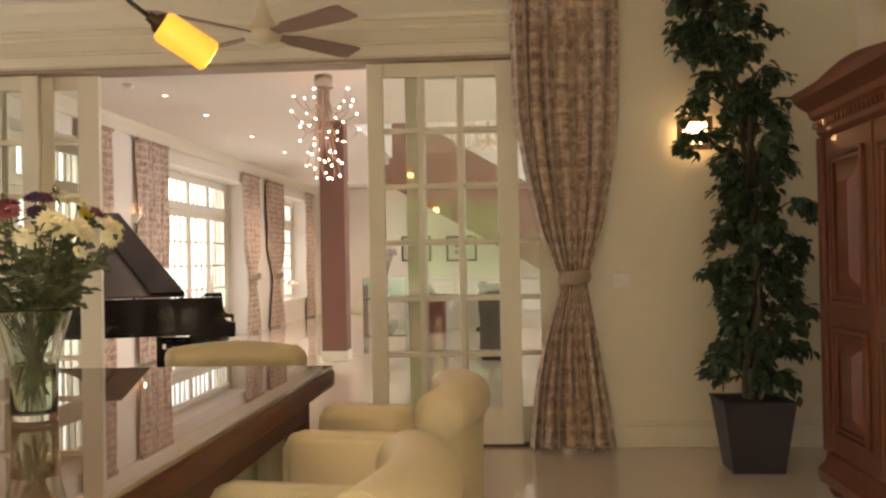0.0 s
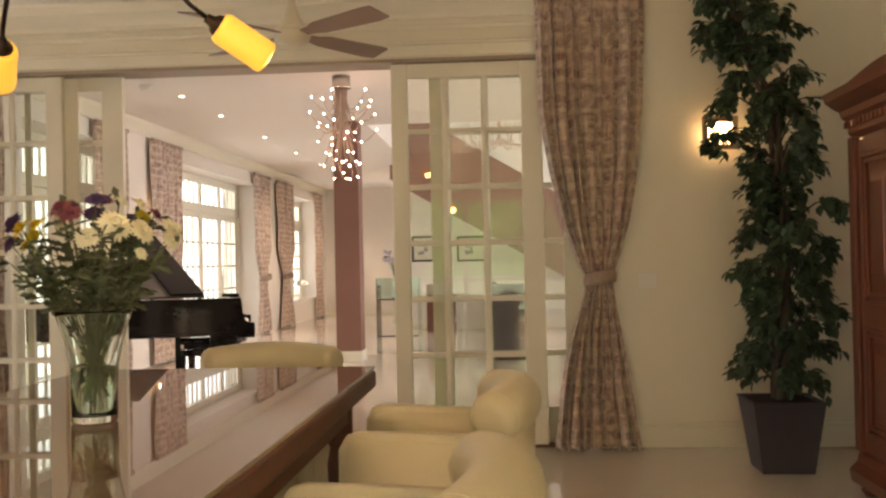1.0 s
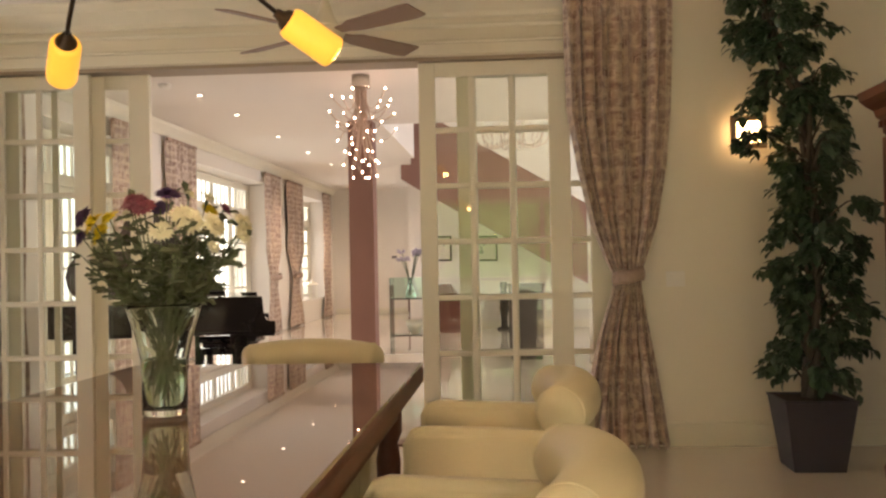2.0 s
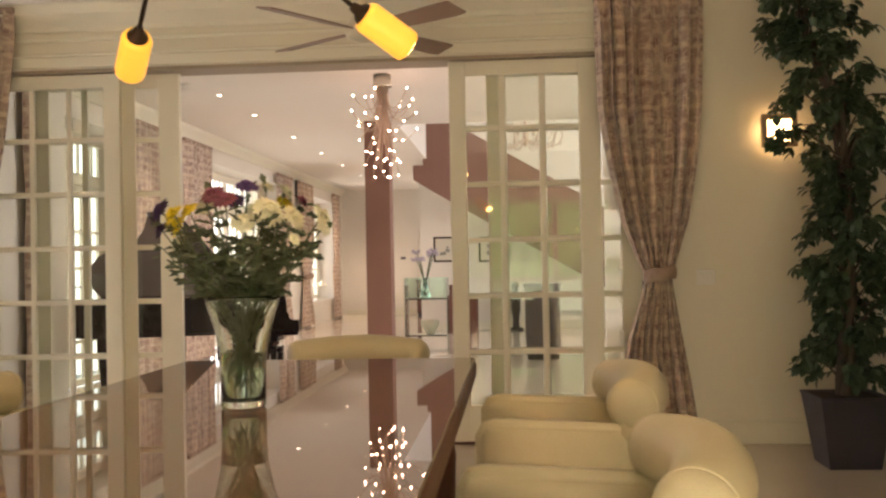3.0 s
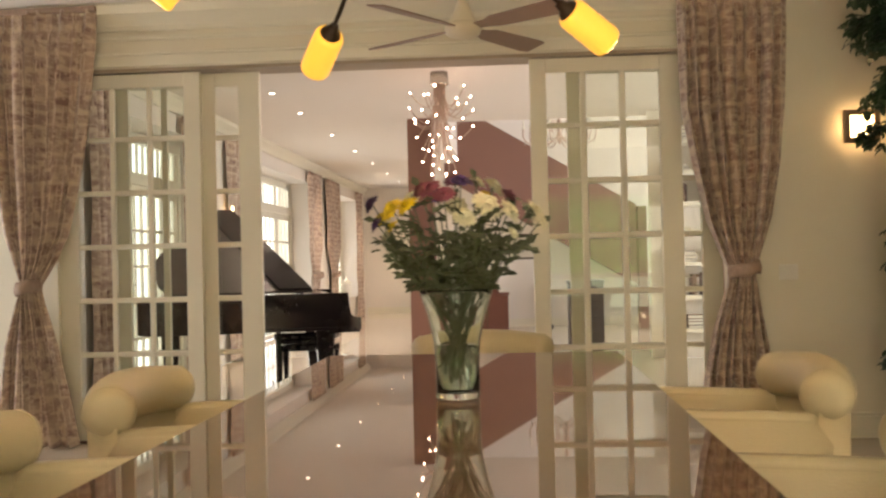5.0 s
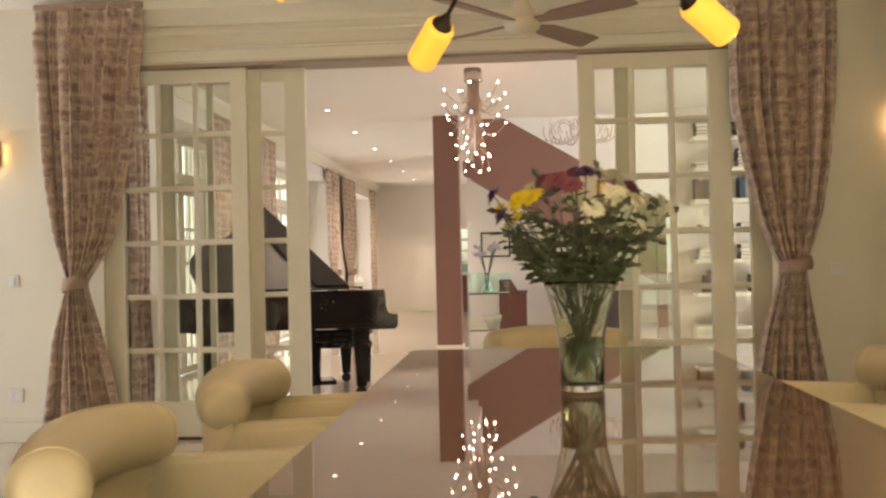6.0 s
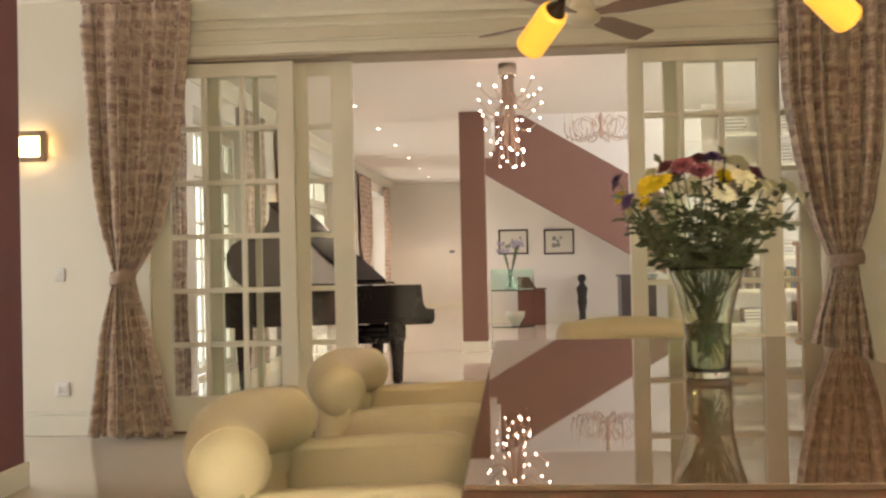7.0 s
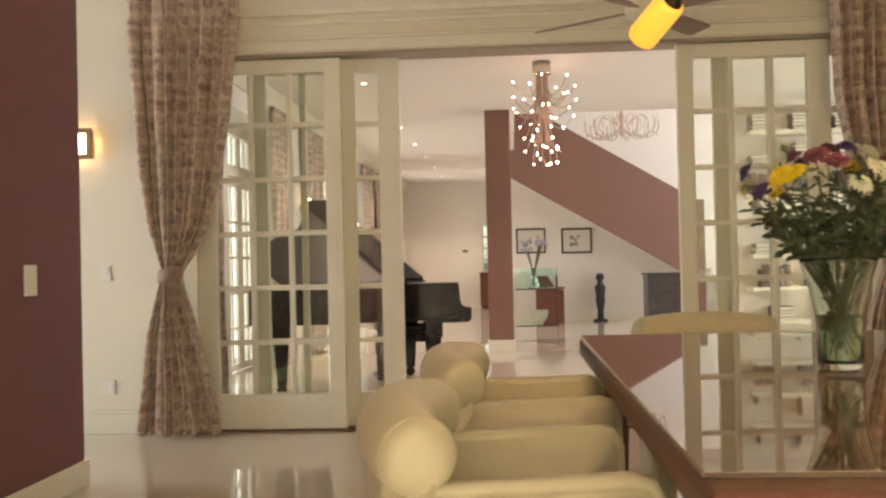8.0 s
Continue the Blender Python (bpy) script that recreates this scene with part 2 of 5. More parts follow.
def tube(bm, pts, rad, seg=8, caps=True):
    pts = [Vector(p) for p in pts]
    n = len(pts)
    rads = rad if isinstance(rad, (list, tuple)) else [rad] * n
    rings, up = [], Vector((0.13, 0.21, 1)).normalized()
    for i, p in enumerate(pts):
        d = (pts[min(i + 1, n - 1)] - pts[max(i - 1, 0)]).normalized()
        a = d.cross(up)
        if a.length < 0.05:
            a = d.cross(Vector((1, 0, 0)))
        a.normalize()
        b = d.cross(a)
        rings.append([bm.verts.new(p + rads[i] * (math.cos(2 * math.pi * k / seg) * a + math.sin(2 * math.pi * k / seg) * b)) for k in range(seg)])
    for r, q in zip(rings, rings[1:]):
        for k in range(seg):
            bm.faces.new((r[k], r[(k + 1) % seg], q[(k + 1) % seg], q[k]))
    if caps:
        bm.faces.new(rings[0][::-1]), bm.faces.new(rings[-1])
    bmesh.ops.recalc_face_normals(bm, faces=bm.faces) if n < 40 and len(bm.faces) < 400 else None
    return bm


def ball(bm, c, r, seg=10, rings=6):
    bmesh.ops.create_uvsphere(bm, u_segments=seg, v_segments=rings, radius=r, matrix=Matrix.Translation(c))
    return bm


def bez(p0, p1, p2, p3, n=10):
    p0, p1, p2, p3 = map(Vector, (p0, p1, p2, p3))
    return [(1 - t) ** 3 * p0 + 3 * (1 - t) ** 2 * t * p1 + 3 * (1 - t) * t * t * p2 + t ** 3 * p3 for t in [k / n for k in range(n + 1)]]


def part(name, bm, material, parent=None, label="", smooth=False, shadow=True):
    me = bpy.data.meshes.new(name)
    bm.to_mesh(me)
    bm.free()
    me.materials.append(material)
    if smooth:
        me.shade_smooth()
    ob = new(name, me)
    if parent:
        ob.parent = parent
    ob.visible_shadow = shadow
    return tagged(ob, label)


def thing(name, x=0, y=0, z=0, rz=0, label="", category="", group="", kind=""):
    ob = new(name)
    ob.matrix_basis = pose(x, y, z, 0, 0, rz)
    return tagged(ob, label, category, group, kind)


def struct(name, bm, material, label="", category="", smooth=False):
    return tagged(part(name, bm, material, None, label, smooth), "", category, "", "structure")


# ---- structure ----
H, CE = 2.53, 2.97          # door head, ceiling
fl = boxm(-6.4, 4.2, -6.2, 20.4, -0.2, 0)
struct("floor", fl, M_floor, "polished cream porcelain floor running through both rooms", "floor")

w = bmesh.new()
box(w, -6.4, -3.92, 3.1, 3.36, 0, CE), box(w, 0.6, 4.2, 3.1, 3.36, 0, CE), box(w, -3.92, 0.6, 3.1, 3.36, H + 0.02, CE)
struct("wall_north", w, M_wall, "cream painted wall with a wide doorway between rooms", "wall")
w = bmesh.new()
box(w, -4.35, -4.05, -6.0, 1.63, 0, CE)
struct("wall_west", w, M_purple, "dark plum painted wall with a free end", "wall")
w = bmesh.new()
box(w, -6.4, -6.2, -6.2, 1.3, 0, CE), box(w, -6.4, -6.2, 1.3, 3.1, 0, 0.1), box(w, -6.4, -6.2, 1.3, 3.1, 2.4, CE), box(w, -6.4, -6.2, 3.0, 3.1, 0.1, 2.4)
struct("wall_west_side", w, M_white, "plain white side wall with a tall window opening", "wall")
struct("wall_east", boxm(2.45, 2.65, -6.2, 3.1, 0, CE), M_wall, "cream painted wall behind the wardrobe", "wall")
w = bmesh.new()
box(w, -6.4, -3.9, -6.2, -6.0, 0, CE), box(w, 1.5, 2.45, -6.2, -6.0, 0, CE), box(w, -3.9, 1.5, -6.2, -6.0, 2.2, CE), box(w, -3.9, 1.5, -6.2, -6.0, 0, 0.25)
struct("wall_south", w, M_wall, "cream wall with a wide garden window", "wall")
struct("ceiling", boxm(-6.4, 4.2, -6.2, 3.36, CE, CE + 0.2), M_ceil, "plain off-white dining room ceiling", "ceiling")
c = bmesh.new()
box(c, -6.4, 4.2, 3.36, 8.95, CE, CE + 0.2), box(c, -6.4, -1.72, 8.95, 20.4, CE, CE + 0.2), box(c, -1.72, 4.2, 8.95, 15.2, 5.6, 5.8)
struct("ceiling_2", c, M_ceil, "off-white ceiling with recessed spots and an open stairwell", "ceiling")
w = bmesh.new()
box(w, -1.72, 4.2, 8.95, 9.1, CE + 0.2, 5.6), box(w, -1.87, -1.72, 8.95, 14.2, CE + 0.2, 5.6)
struct("wall_stairwell", w, M_white, "white upper walls of the stairwell", "wall")
struct("wall_far", boxm(-1.95, 4.2, 14.0, 14.2, 0, 5.6), M_white, "white wall behind the staircase", "wall")
struct("wall_passage", boxm(-1.95, -1.8, 14.2, 19.4, 0, CE), M_white, "white passage wall", "wall")
w = bmesh.new()
box(w, -5.0, -2.5, 19.4, 19.6, 0, CE), box(w, -2.08, -1.95, 19.4, 19.6, 0, CE), box(w, -2.5, -2.08, 19.4, 19.6, 0, 0.85), box(w, -2.5, -2.08, 19.4, 19.6, 1.95, CE)
struct("wall_passage_end", w, M_white, "white end wall of the passage", "wall")
# both openings here are assumed, to let lamp light in from the east
w = bmesh.new()
box(w, 4.0, 4.2, 3.36, 4.6, 0, CE), box(w, 4.0, 4.2, 7.8, 9.5, 0, CE), box(w, 4.0, 4.2, 4.6, 7.8, 0, 0.35), box(w, 4.0, 4.2, 4.6, 7.8, 2.4, CE), box(w, 4.0, 4.2, 9.5, 14.0, 0, 0.9), box(w, 4.0, 4.2, 9.5, 14.0, 4.9, 5.6), box(w, 4.0, 4.2, 13.2, 14.0, 0.9, 4.9)
struct("wall_east_hall", w, M_white, "white wall with openings for two unseen, added windows", "wall")
# west wall of the far room, with deep window bays
BAYS = [(5.33, 7.75, 0.0), (9.40, 13.40, 0.0), (16.05, 18.4, 0.46)]
w = bmesh.new()
edge = 3.36
for a, b, s0 in BAYS:
    box(w, -5.0, -4.36, edge, a, 0, CE)
    box(w, -5.0, -4.36, a, b, 2.62, CE)
    if s0:
        box(w, -5.0, -4.36, a, b, 0, s0)
    edge = b
box(w, -5.0, -4.36, edge, 19.4, 0, CE)
struct("wall_west_hall", w, M_white, "white wall with deep window bays", "wall")

# skirting, mouldings
k = bmesh.new()
for a, b in ((-6.2, -3.95), (0.63, 2.45)):
    box(k, a, b, 3.08, 3.098, 0, 0.14, 0.004), box(k, a, b, 3.086, 3.098, 0.14, 0.165, 0.004)
struct("baseboard", k, M_trim, "tall cream painted skirting board", "skirting")
k = bmesh.new()
box(k, -4.048, -4.03, -5.9, 1.63, 0, 0.13, 0.004), box(k, -4.35, -4.03, 1.632, 1.65, 0, 0.13, 0.004)
struct("baseboard", k, M_trim, "cream skirting on the plum wall", "skirting")
k = bmesh.new()
box(k, -1.95, 4.0, 13.98, 13.998, 0, 0.14), box(k, -4.3, -1.96, 19.38, 19.398, 0, 0.14)
struct("baseboard", k, M_trim, "white skirting along the far walls", "skirting")
k = bmesh.new()
prism(k, [(3.098, 2.80), (3.075, 2.80), (3.07, 2.83), (3.04, 2.86), (2.99, 2.90), (2.985, 2.955), (2.97, 2.968), (3.098, 2.968)], "x", -3.98, 0.66)
prism(k, [(3.098, 2.735), (3.082, 2.735), (3.078, 2.75), (3.082, 2.765), (3.098, 2.765)], "x", -3.98, 0.66)
struct("cornice", k, M_trim, "stepped plaster cornice along the ceiling", "cornice")
k = bmesh.new()
box(k, -4.0, 0.68, 3.07, 3.098, H + 0.025, H + 0.10, 0.006, 2), box(k, -4.0, 0.68, 3.055, 3.098, H + 0.10, H + 0.12, 0.004)
struct("trim", k, M_trim, "moulded head trim above the sliding doors", "trim")
# track in darkened cream: the shadow line above the doors, put into colour
k = bmesh.new()
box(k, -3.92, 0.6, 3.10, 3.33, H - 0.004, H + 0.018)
struct("trim", k, mat("cream_track_painted_shade", (0.42, 0.34, 0.25), 0.5, var=0.08), "door track in the doorway head, browned to paint the shade there", "trim")
struct("threshold", boxm(-3.92, 0.6, 3.12, 3.30, 0.001, 0.016, 0.004), M_sill, "dark timber sliding door threshold", "threshold")
k = bmesh.new()
prism(k, [(-4.355, 2.82), (-4.33, 2.82), (-4.30, 2.87), (-4.25, 2.93), (-4.24, 2.968), (-4.355, 2.968)], "y", 3.4, 19.38)
struct("cornice", k, M_trim, "plaster cornice along the window wall", "cornice")


# sliding glass doors
def sliding_door(name, x0, y0, label, width=1.0, left=0.12, right=0.12, mu=0.04, strip=0.0):
    d = thing(name, x0, y0, 0.018, 0, label, "sliding door", "sliding doors", "structure")
    T = 0.045
    z0, z1 = 0.235, 2.404
    part("stile", boxm(0, left, 0, T, 0, H - 0.03, 0.003), M_trim, d), part("stile", boxm(width - right, width, 0, T, 0, H - 0.03, 0.003), M_trim, d)
    part("bottom_rail", boxm(left, width - right, 0.002, T - 0.002, 0, z0, 0.003), M_trim, d), part("top_rail", boxm(left, width - right, 0.002, T - 0.002, z1, H - 0.03, 0.003), M_trim, d)
    pw, ph = (width - left - right - 2 * mu) / 3, (z1 - z0 - 5 * 0.036) / 6
    for i in range(2):
        x = left + (i + 1) * pw + i * mu
        part("muntin", boxm(x, x + mu, 0.005, T - 0.005, z0, z1, 0.006, 2), M_trim, d)
    for j in range(5):
        z = z0 + (j + 1) * ph + j * 0.036
        part("muntin", boxm(left, width - right, 0.008, T - 0.008, z, z + 0.036, 0.006, 2), M_trim, d)
    for i in range(3):
        for j in range(6):
            x, z = left + i * (pw + mu), z0 + j * (ph + 0.036)
            part("pane", boxm(x, x + pw, 0.020, 0.025, z, z + ph), M_glass, d, "clear glass pane", False, False)
    if strip:
        part("interlock_strip", boxm(width - 0.02, width + strip, T + 0.001, T + 0.014, 0.01, H - 0.04, 0.003), M_trim, d, "narrow overlapping door strip")
    return d


sliding_door("door_1", -3.92, 3.13, "cream painted glazed sliding door beside the curtain, slid open", 1.0, 0.134, 0.113, 0.035, 0.09)
sliding_door("door_2", -3.58, 3.20, "cream painted glazed sliding door stacked behind another", 1.05, 0.13, 0.145, 0.045)
sliding_door("door_3", -0.685, 3.13, "cream painted glazed sliding door with garden reflections, slid open", 0.985, 0.108, 0.137)
sliding_door("door_4", -0.44, 3.20, "cream painted glazed sliding door half hidden by the curtain", 1.0, 0.13, 0.13)


# french windows of the far room
def window_set(name, y0, y1, sill, leaves, label):
    wd = thing(name, -4.74, y0, sill, 0, label, "french window" if not sill else "window", "", "structure")
    L, top, head = y1 - y0, 2.6 - sill, 2.06 - sill
    part("frame", boxm(-0.04, 0.05, 0, 0.07, 0, top, 0.004), M_trim, wd), part("frame", boxm(-0.04, 0.05, L - 0.07, L, 0, top, 0.004), M_trim, wd)
    part("frame", boxm(-0.04, 0.05, 0.07, L - 0.07, top - 0.1, top, 0.004), M_trim, wd), part("transom_bar", boxm(-0.04, 0.06, 0.07, L - 0.07, head, head + 0.12, 0.004), M_trim, wd)
    lw = (L - 0.14) / leaves
    for i in range(leaves):
        a = 0.07 + i * lw
        leaf = bmesh.new()
        box(leaf, -0.02, 0.025, a + 0.003, a + 0.09, 0.01, head - 0.004, 0.003), box(leaf, -0.02, 0.025, a + lw - 0.09, a + lw - 0.003, 0.01, head - 0.004, 0.003)
        box(leaf, -0.018, 0.023, a + 0.09, a + lw - 0.09, 0.01, 0.2 if not sill else 0.08), box(leaf, -0.018, 0.023, a + 0.09, a + lw - 0.09, head - 0.1, head - 0.004)
        lo, hi = (0.2 if not sill else 0.08), head - 0.1
        for q in (1, 2):
            y = a + 0.09 + q * (lw - 0.18) / 3
            box(leaf, -0.014, 0.019, y - 0.015, y + 0.015, lo, hi)
        for q in range(1, 5):
            z = lo + q * (hi - lo) / 5
            box(leaf, -0.014, 0.019, a + 0.09, a + lw - 0.09, z - 0.015, z + 0.015)
        lf = part("casement", leaf, M_trim, wd)
        part("pane", boxm(0.0, 0.005, a + 0.09, a + lw - 0.09, lo, hi), M_glass, lf, "", False, False)
        tr = bmesh.new()
        box(tr, -0.02, 0.025, a + 0.003, a + 0.06, head + 0.122, top - 0.102), box(tr, -0.02, 0.025, a + lw - 0.06, a + lw - 0.003, head + 0.122, top - 0.102)
        for q in range(1, 4):
            y = a + 0.06 + q * (lw - 0.12) / 4
            box(tr, -0.014, 0.019, y - 0.012, y + 0.012, head + 0.122, top - 0.102)
        tf = part("transom_light", tr, M_trim, wd)
        part("pane", boxm(0.0, 0.005, a + 0.06, a + lw - 0.06, head + 0.122, top - 0.102), M_glass, tf, "", False, False)
        if i % 2:
            hb = tube(bmesh.new(), [(0.028, a + 0.05, 1.02 - sill), (0.06, a + 0.05, 1.02 - sill), (0.06, a + 0.15, 1.02 - sill)], 0.009, 6)
            part("handle", hb, M_chrome, lf, "metal lever handle")
    return wd


window_set("window_1", 5.34, 7.74, 0.002, 3, "white french doors with many panes and a transom")
window_set("window_2", 9.41, 13.39, 0.002, 4, "white french doors with many panes and a transom in a deep bay")
window_set("window_3", 16.06, 18.39, 0.465, 2, "white casement window with many panes over a deep sill")


def plain_window(name, axis, a, b, z0, z1, pos, cols, rows, label):
    wd = thing(name, 0, 0, 0, 0, label, "window", "", "structure")
    f = bmesh.new()

    def bar(u0, u1, v0, v1):
        if axis == "x":
            box(f, u0, u1, pos - 0.03, pos + 0.03, v0, v1)
        else:
            box(f, pos - 0.03, pos + 0.03, u0, u1, v0, v1)
    for i in range(cols + 1):
        u = a + (b - a) * i / cols
        bar(u - 0.035, u + 0.035, z0, z1)
    for j in range(rows + 1):
        z = z0 + (z1 - z0) * j / rows
        for i in range(cols):
            u, v = a + (b - a) * i / cols + 0.035, a + (b - a) * (i + 1) / cols - 0.035
            bar(u, v, max(z0, z - 0.025), min(z1, z + 0.025))
    part("window_frame", f, M_trim, wd)
    p = boxm(a, b, pos - 0.003, pos + 0.003, z0, z1) if axis == "x" else boxm(pos - 0.003, pos + 0.003, a, b, z0, z1)
    part("pane", p, M_glass, wd, "", False, False)


plain_window("window_4", "x", -3.86, 1.46, 0.28, 2.17, -6.1, 5, 3, "wide cream garden window with large panes")
plain_window("window_5", "y", 1.34, 2.98, 0.12, 2.38, -6.3, 2, 4, "tall white window")
# window_7 and window_6 stay out of view, added only as light openings
plain_window("window_7", "y", 4.64, 7.76, 0.38, 2.37, 4.1, 4, 3, "wide white window of the far room, unseen and added to light the shelves")
plain_window("window_8", "x", -2.49, -2.09, 0.86, 1.94, 19.5, 1, 4, "narrow passage window")
plain_window("window_6", "y", 9.55, 13.15, 0.95, 4.85, 4.1, 4, 5, "tall stair window, unseen and added for daylight")

# garden
struct("ground", boxm(-400, 400, -400, 400, -0.5, -0.25), M_lawn, "green lawn round the house", "lawn")


# foliage colour also emitted, in place of sunlight on the trees
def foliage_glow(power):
    m = mat("glowing_garden", (0.17, 0.27, 0.09), 0.9, var=0.95, scale=1.3, bump=0.0, fine=6)
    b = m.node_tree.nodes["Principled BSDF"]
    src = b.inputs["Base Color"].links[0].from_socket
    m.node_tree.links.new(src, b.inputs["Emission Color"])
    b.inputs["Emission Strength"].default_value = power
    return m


# flat backdrops glow by themselves so the garden shows in the door glass
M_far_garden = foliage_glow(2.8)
M_far_lawn = mat("glowing_lawn", (0.45, 0.55, 0.25), 0.9, var=0.15, scale=0.6, bump=0.0, emit=(0.60, 0.62, 0.50), power=2.4)
struct("backdrop", boxm(-30, 30, -19.2, -19, 0.75, 9), M_far_garden, "self-glowing flat backdrop of garden trees far behind the house", "trees")
struct("backdrop", boxm(-30, 30, -19.1, -18.9, -0.25, 0.745), M_far_lawn, "self-glowing flat backdrop of lawn far behind the house", "lawn")
for a in ((-26, -25, -20, 60, -0.3, 4.5), (25, 26, -20, 60, -0.3, 5)):
    struct("backdrop", boxm(*a), M_hedge, "tall green garden hedge in the distance", "hedge")

# pillar
p = thing("pillar", -1.937, 8.69, 0, 0, "dusty rose square pillar on a white plinth", "pillar", "", "structure")
part("shaft", boxm(-0.154, 0.154, -0.152, 0.152, 0.135, CE - 0.002, 0.004), M_rose, p)
part("plinth", boxm(-0.168, 0.168, -0.166, 0.166, 0, 0.135, 0.006), M_trim, p, "white painted plinth")

# staircase with a solid balustrade
st = thing("staircase", 0, 0, 0, 0, "straight staircase with a solid dusty rose balustrade wall", "staircase", "", "structure")
b = bmesh.new()
prism(b, [(-1.78, 3.88), (1.25, 2.08), (1.25, 0.74), (0.5, 1.178), (-1.60, 2.40), (-1.95, 2.62), (-1.95, 2.86), (-1.78, 2.86)], "y", 12.95, 13.12)
part("balustrade", b, M_rose, st)
for i in range(15):
    x, z = -1.7 + i * 0.27, 2.90 - i * 0.165
    if z > 0.1:
        part("step", boxm(x, x + 0.29, 13.122, 13.99, z - 0.20, z), M_white, st)
part("newel", boxm(1.26, 1.42, 12.93, 13.14, 0, 2.05, 0.01), M_rose, st)


# ---- dining room ----
def table():
    t = thing("dining_table", -0.985, -0.73, 0, 0, "polished mahogany dining table with a mirror-like top", "dining table")
    b = bmesh.new()
    box(b, -0.552, 0.552, -1.177, 1.177, 0.822, 0.832, 0.001, 1)
    part("tabletop", b, M_tabletop, t, "mirror-polished reddish brown top")
    e = bmesh.new()
    box(e, -0.558, 0.558, -1.25, 1.183, 0.752, 0.8215, 0.016, 3)
    part("edge_moulding", e, M_wood, t)
    a = bmesh.new()
    for x in (-0.46, 0.46):
        box(a, x - 0.02, x + 0.02, -1.05, 1.05, 0.65, 0.751)
    for y in (-1.05, 1.05):
        box(a, -0.44, 0.44, y - 0.02, y + 0.02, 0.65, 0.751)
    part("apron", a, M_wood, t)
    for x in (-0.44, 0.44):
        for y in (-1.03, 1.03):
            l = bmesh.new()
            lathe(l, [(0.0, 0.0), (0.028, 0.0), (0.032, 0.04), (0.026, 0.08), (0.038, 0.3), (0.045, 0.5), (0.034, 0.56), (0.05, 0.6), (0.05, 0.751), (0.0, 0.751)], 16, (x, y, 0))
            part("leg", l, M_wood, t, "", True)
    return t


table()


def chair():
    c = thing("dining_armchair", 0, 0, 0, 0, "cream leather tub armchair with a rolled bolster back", "armchair", "armchairs round the table")
    part("seat", boxm(-0.24, 0.17, -0.20, 0.20, 0.30, 0.49, 0.04, 3), M_leather, c, "", True)
    for s in (-1, 1):
        a = bmesh.new()
        o = [(-0.26, 0.14), (-0.255, 0.71), (-0.235, 0.745), (-0.20, 0.755), (0.0, 0.748), (0.15, 0.742), (0.20, 0.67), (0.20, 0.14)]
        prism(a, o, "y", s * 0.205, s * 0.29)
        bmesh.ops.bevel(a, geom=[e for e in a.edges if abs(e.verts[0].co.y - e.verts[1].co.y) < 1e-4], offset=0.022, segments=3, affect="EDGES")
        part("armrest", a, M_leather, c, "", True)
    # curved shell of the back
    b = bmesh.new()
    n = 14
    cols = []
    for i in range(n + 1):
        y = -0.285 + 0.57 * i / n
        x = 0.245 - 0.75 * y * y
        cols.append([(x - 0.05, y), (x + 0.035, y)])
    lo = [[b.verts.new((p[0] - 0.01, p[1], 0.14)) for p in q] for q in cols]
    hi = [[b.verts.new((p[0] + 0.008, p[1], 0.75)) for p in q] for q in cols]
    for i in range(n):
        b.faces.new((lo[i][0], lo[i + 1][0], hi[i + 1][0], hi[i][0])), b.faces.new((lo[i][1], hi[i][1], hi[i + 1][1], lo[i + 1][1]))
        b.faces.new((hi[i][0], hi[i + 1][0], hi[i + 1][1], hi[i][1])), b.faces.new((lo[i][0], lo[i][1], lo[i + 1][1], lo[i + 1][0]))
    for i in (0, n):
        b.faces.new((lo[i][0], hi[i][0], hi[i][1], lo[i][1]))
    bmesh.ops.recalc_face_normals(b, faces=b.faces)
    part("backrest", b, M_leather, c, "", True)
    r = bmesh.new()
    ends = [(-0.299, 0.008), (-0.297, 0.032), (-0.292, 0.050), (-0.282, 0.063), (-0.264, 0.071)]
    rad_ = ends + [(-0.22 + 0.055 * k, 0.073 + 0.003 * math.sin(math.pi * k / 8)) for k in range(9)] + [(-y, r_) for y, r_ in ends[::-1]]
    arc = lambda y: Vector((0.232 - 0.85 * y * y, y, 0.806 - 0.22 * y * y))
    tube(r, [arc(y) for y, _ in rad_], [r_ for _, r_ in rad_], 28)
    bo = part("bolster", r, M_leather, c, "", True)
    for sy in (-1, 1):
        o_, n_ = arc(sy * 0.262), (arc(sy * 0.262) - arc(sy * 0.24)).normalized()
        e1 = n_.cross(Vector((0, 0, 1))).normalized()
        e2 = n_.cross(e1)
        rim = [o_ + 0.0712 * (math.cos(q) * e1 + math.sin(q) * e2) for q in np.linspace(0, 2 * math.pi, 33)]
        part("piping", tube(bmesh.new(), rim, 0.0026, 6), M_leather, bo, "", True)
    for x in (-0.21, 0.17):
        for y in (-0.23, 0.23):
            part("leg", boxm(x - 0.025, x + 0.025, y - 0.025, y + 0.025, 0, 0.139, 0.004), M_wood, c, "short dark wooden leg")
    return c


CH = chair()
CH.matrix_basis = pose(-0.14, -0.25, 0)
copy_thing(CH, pose(-0.165, -1.36, 0, 0, 0, -2))
copy_thing(CH, pose(-1.765, -0.40, 0, 0, 0, 180))
copy_thing(CH, pose(-1.80, -1.33, 0, 0, 0, 182))
copy_thing(CH, pose(-0.965, 0.80, 0, 0, 0, 90))


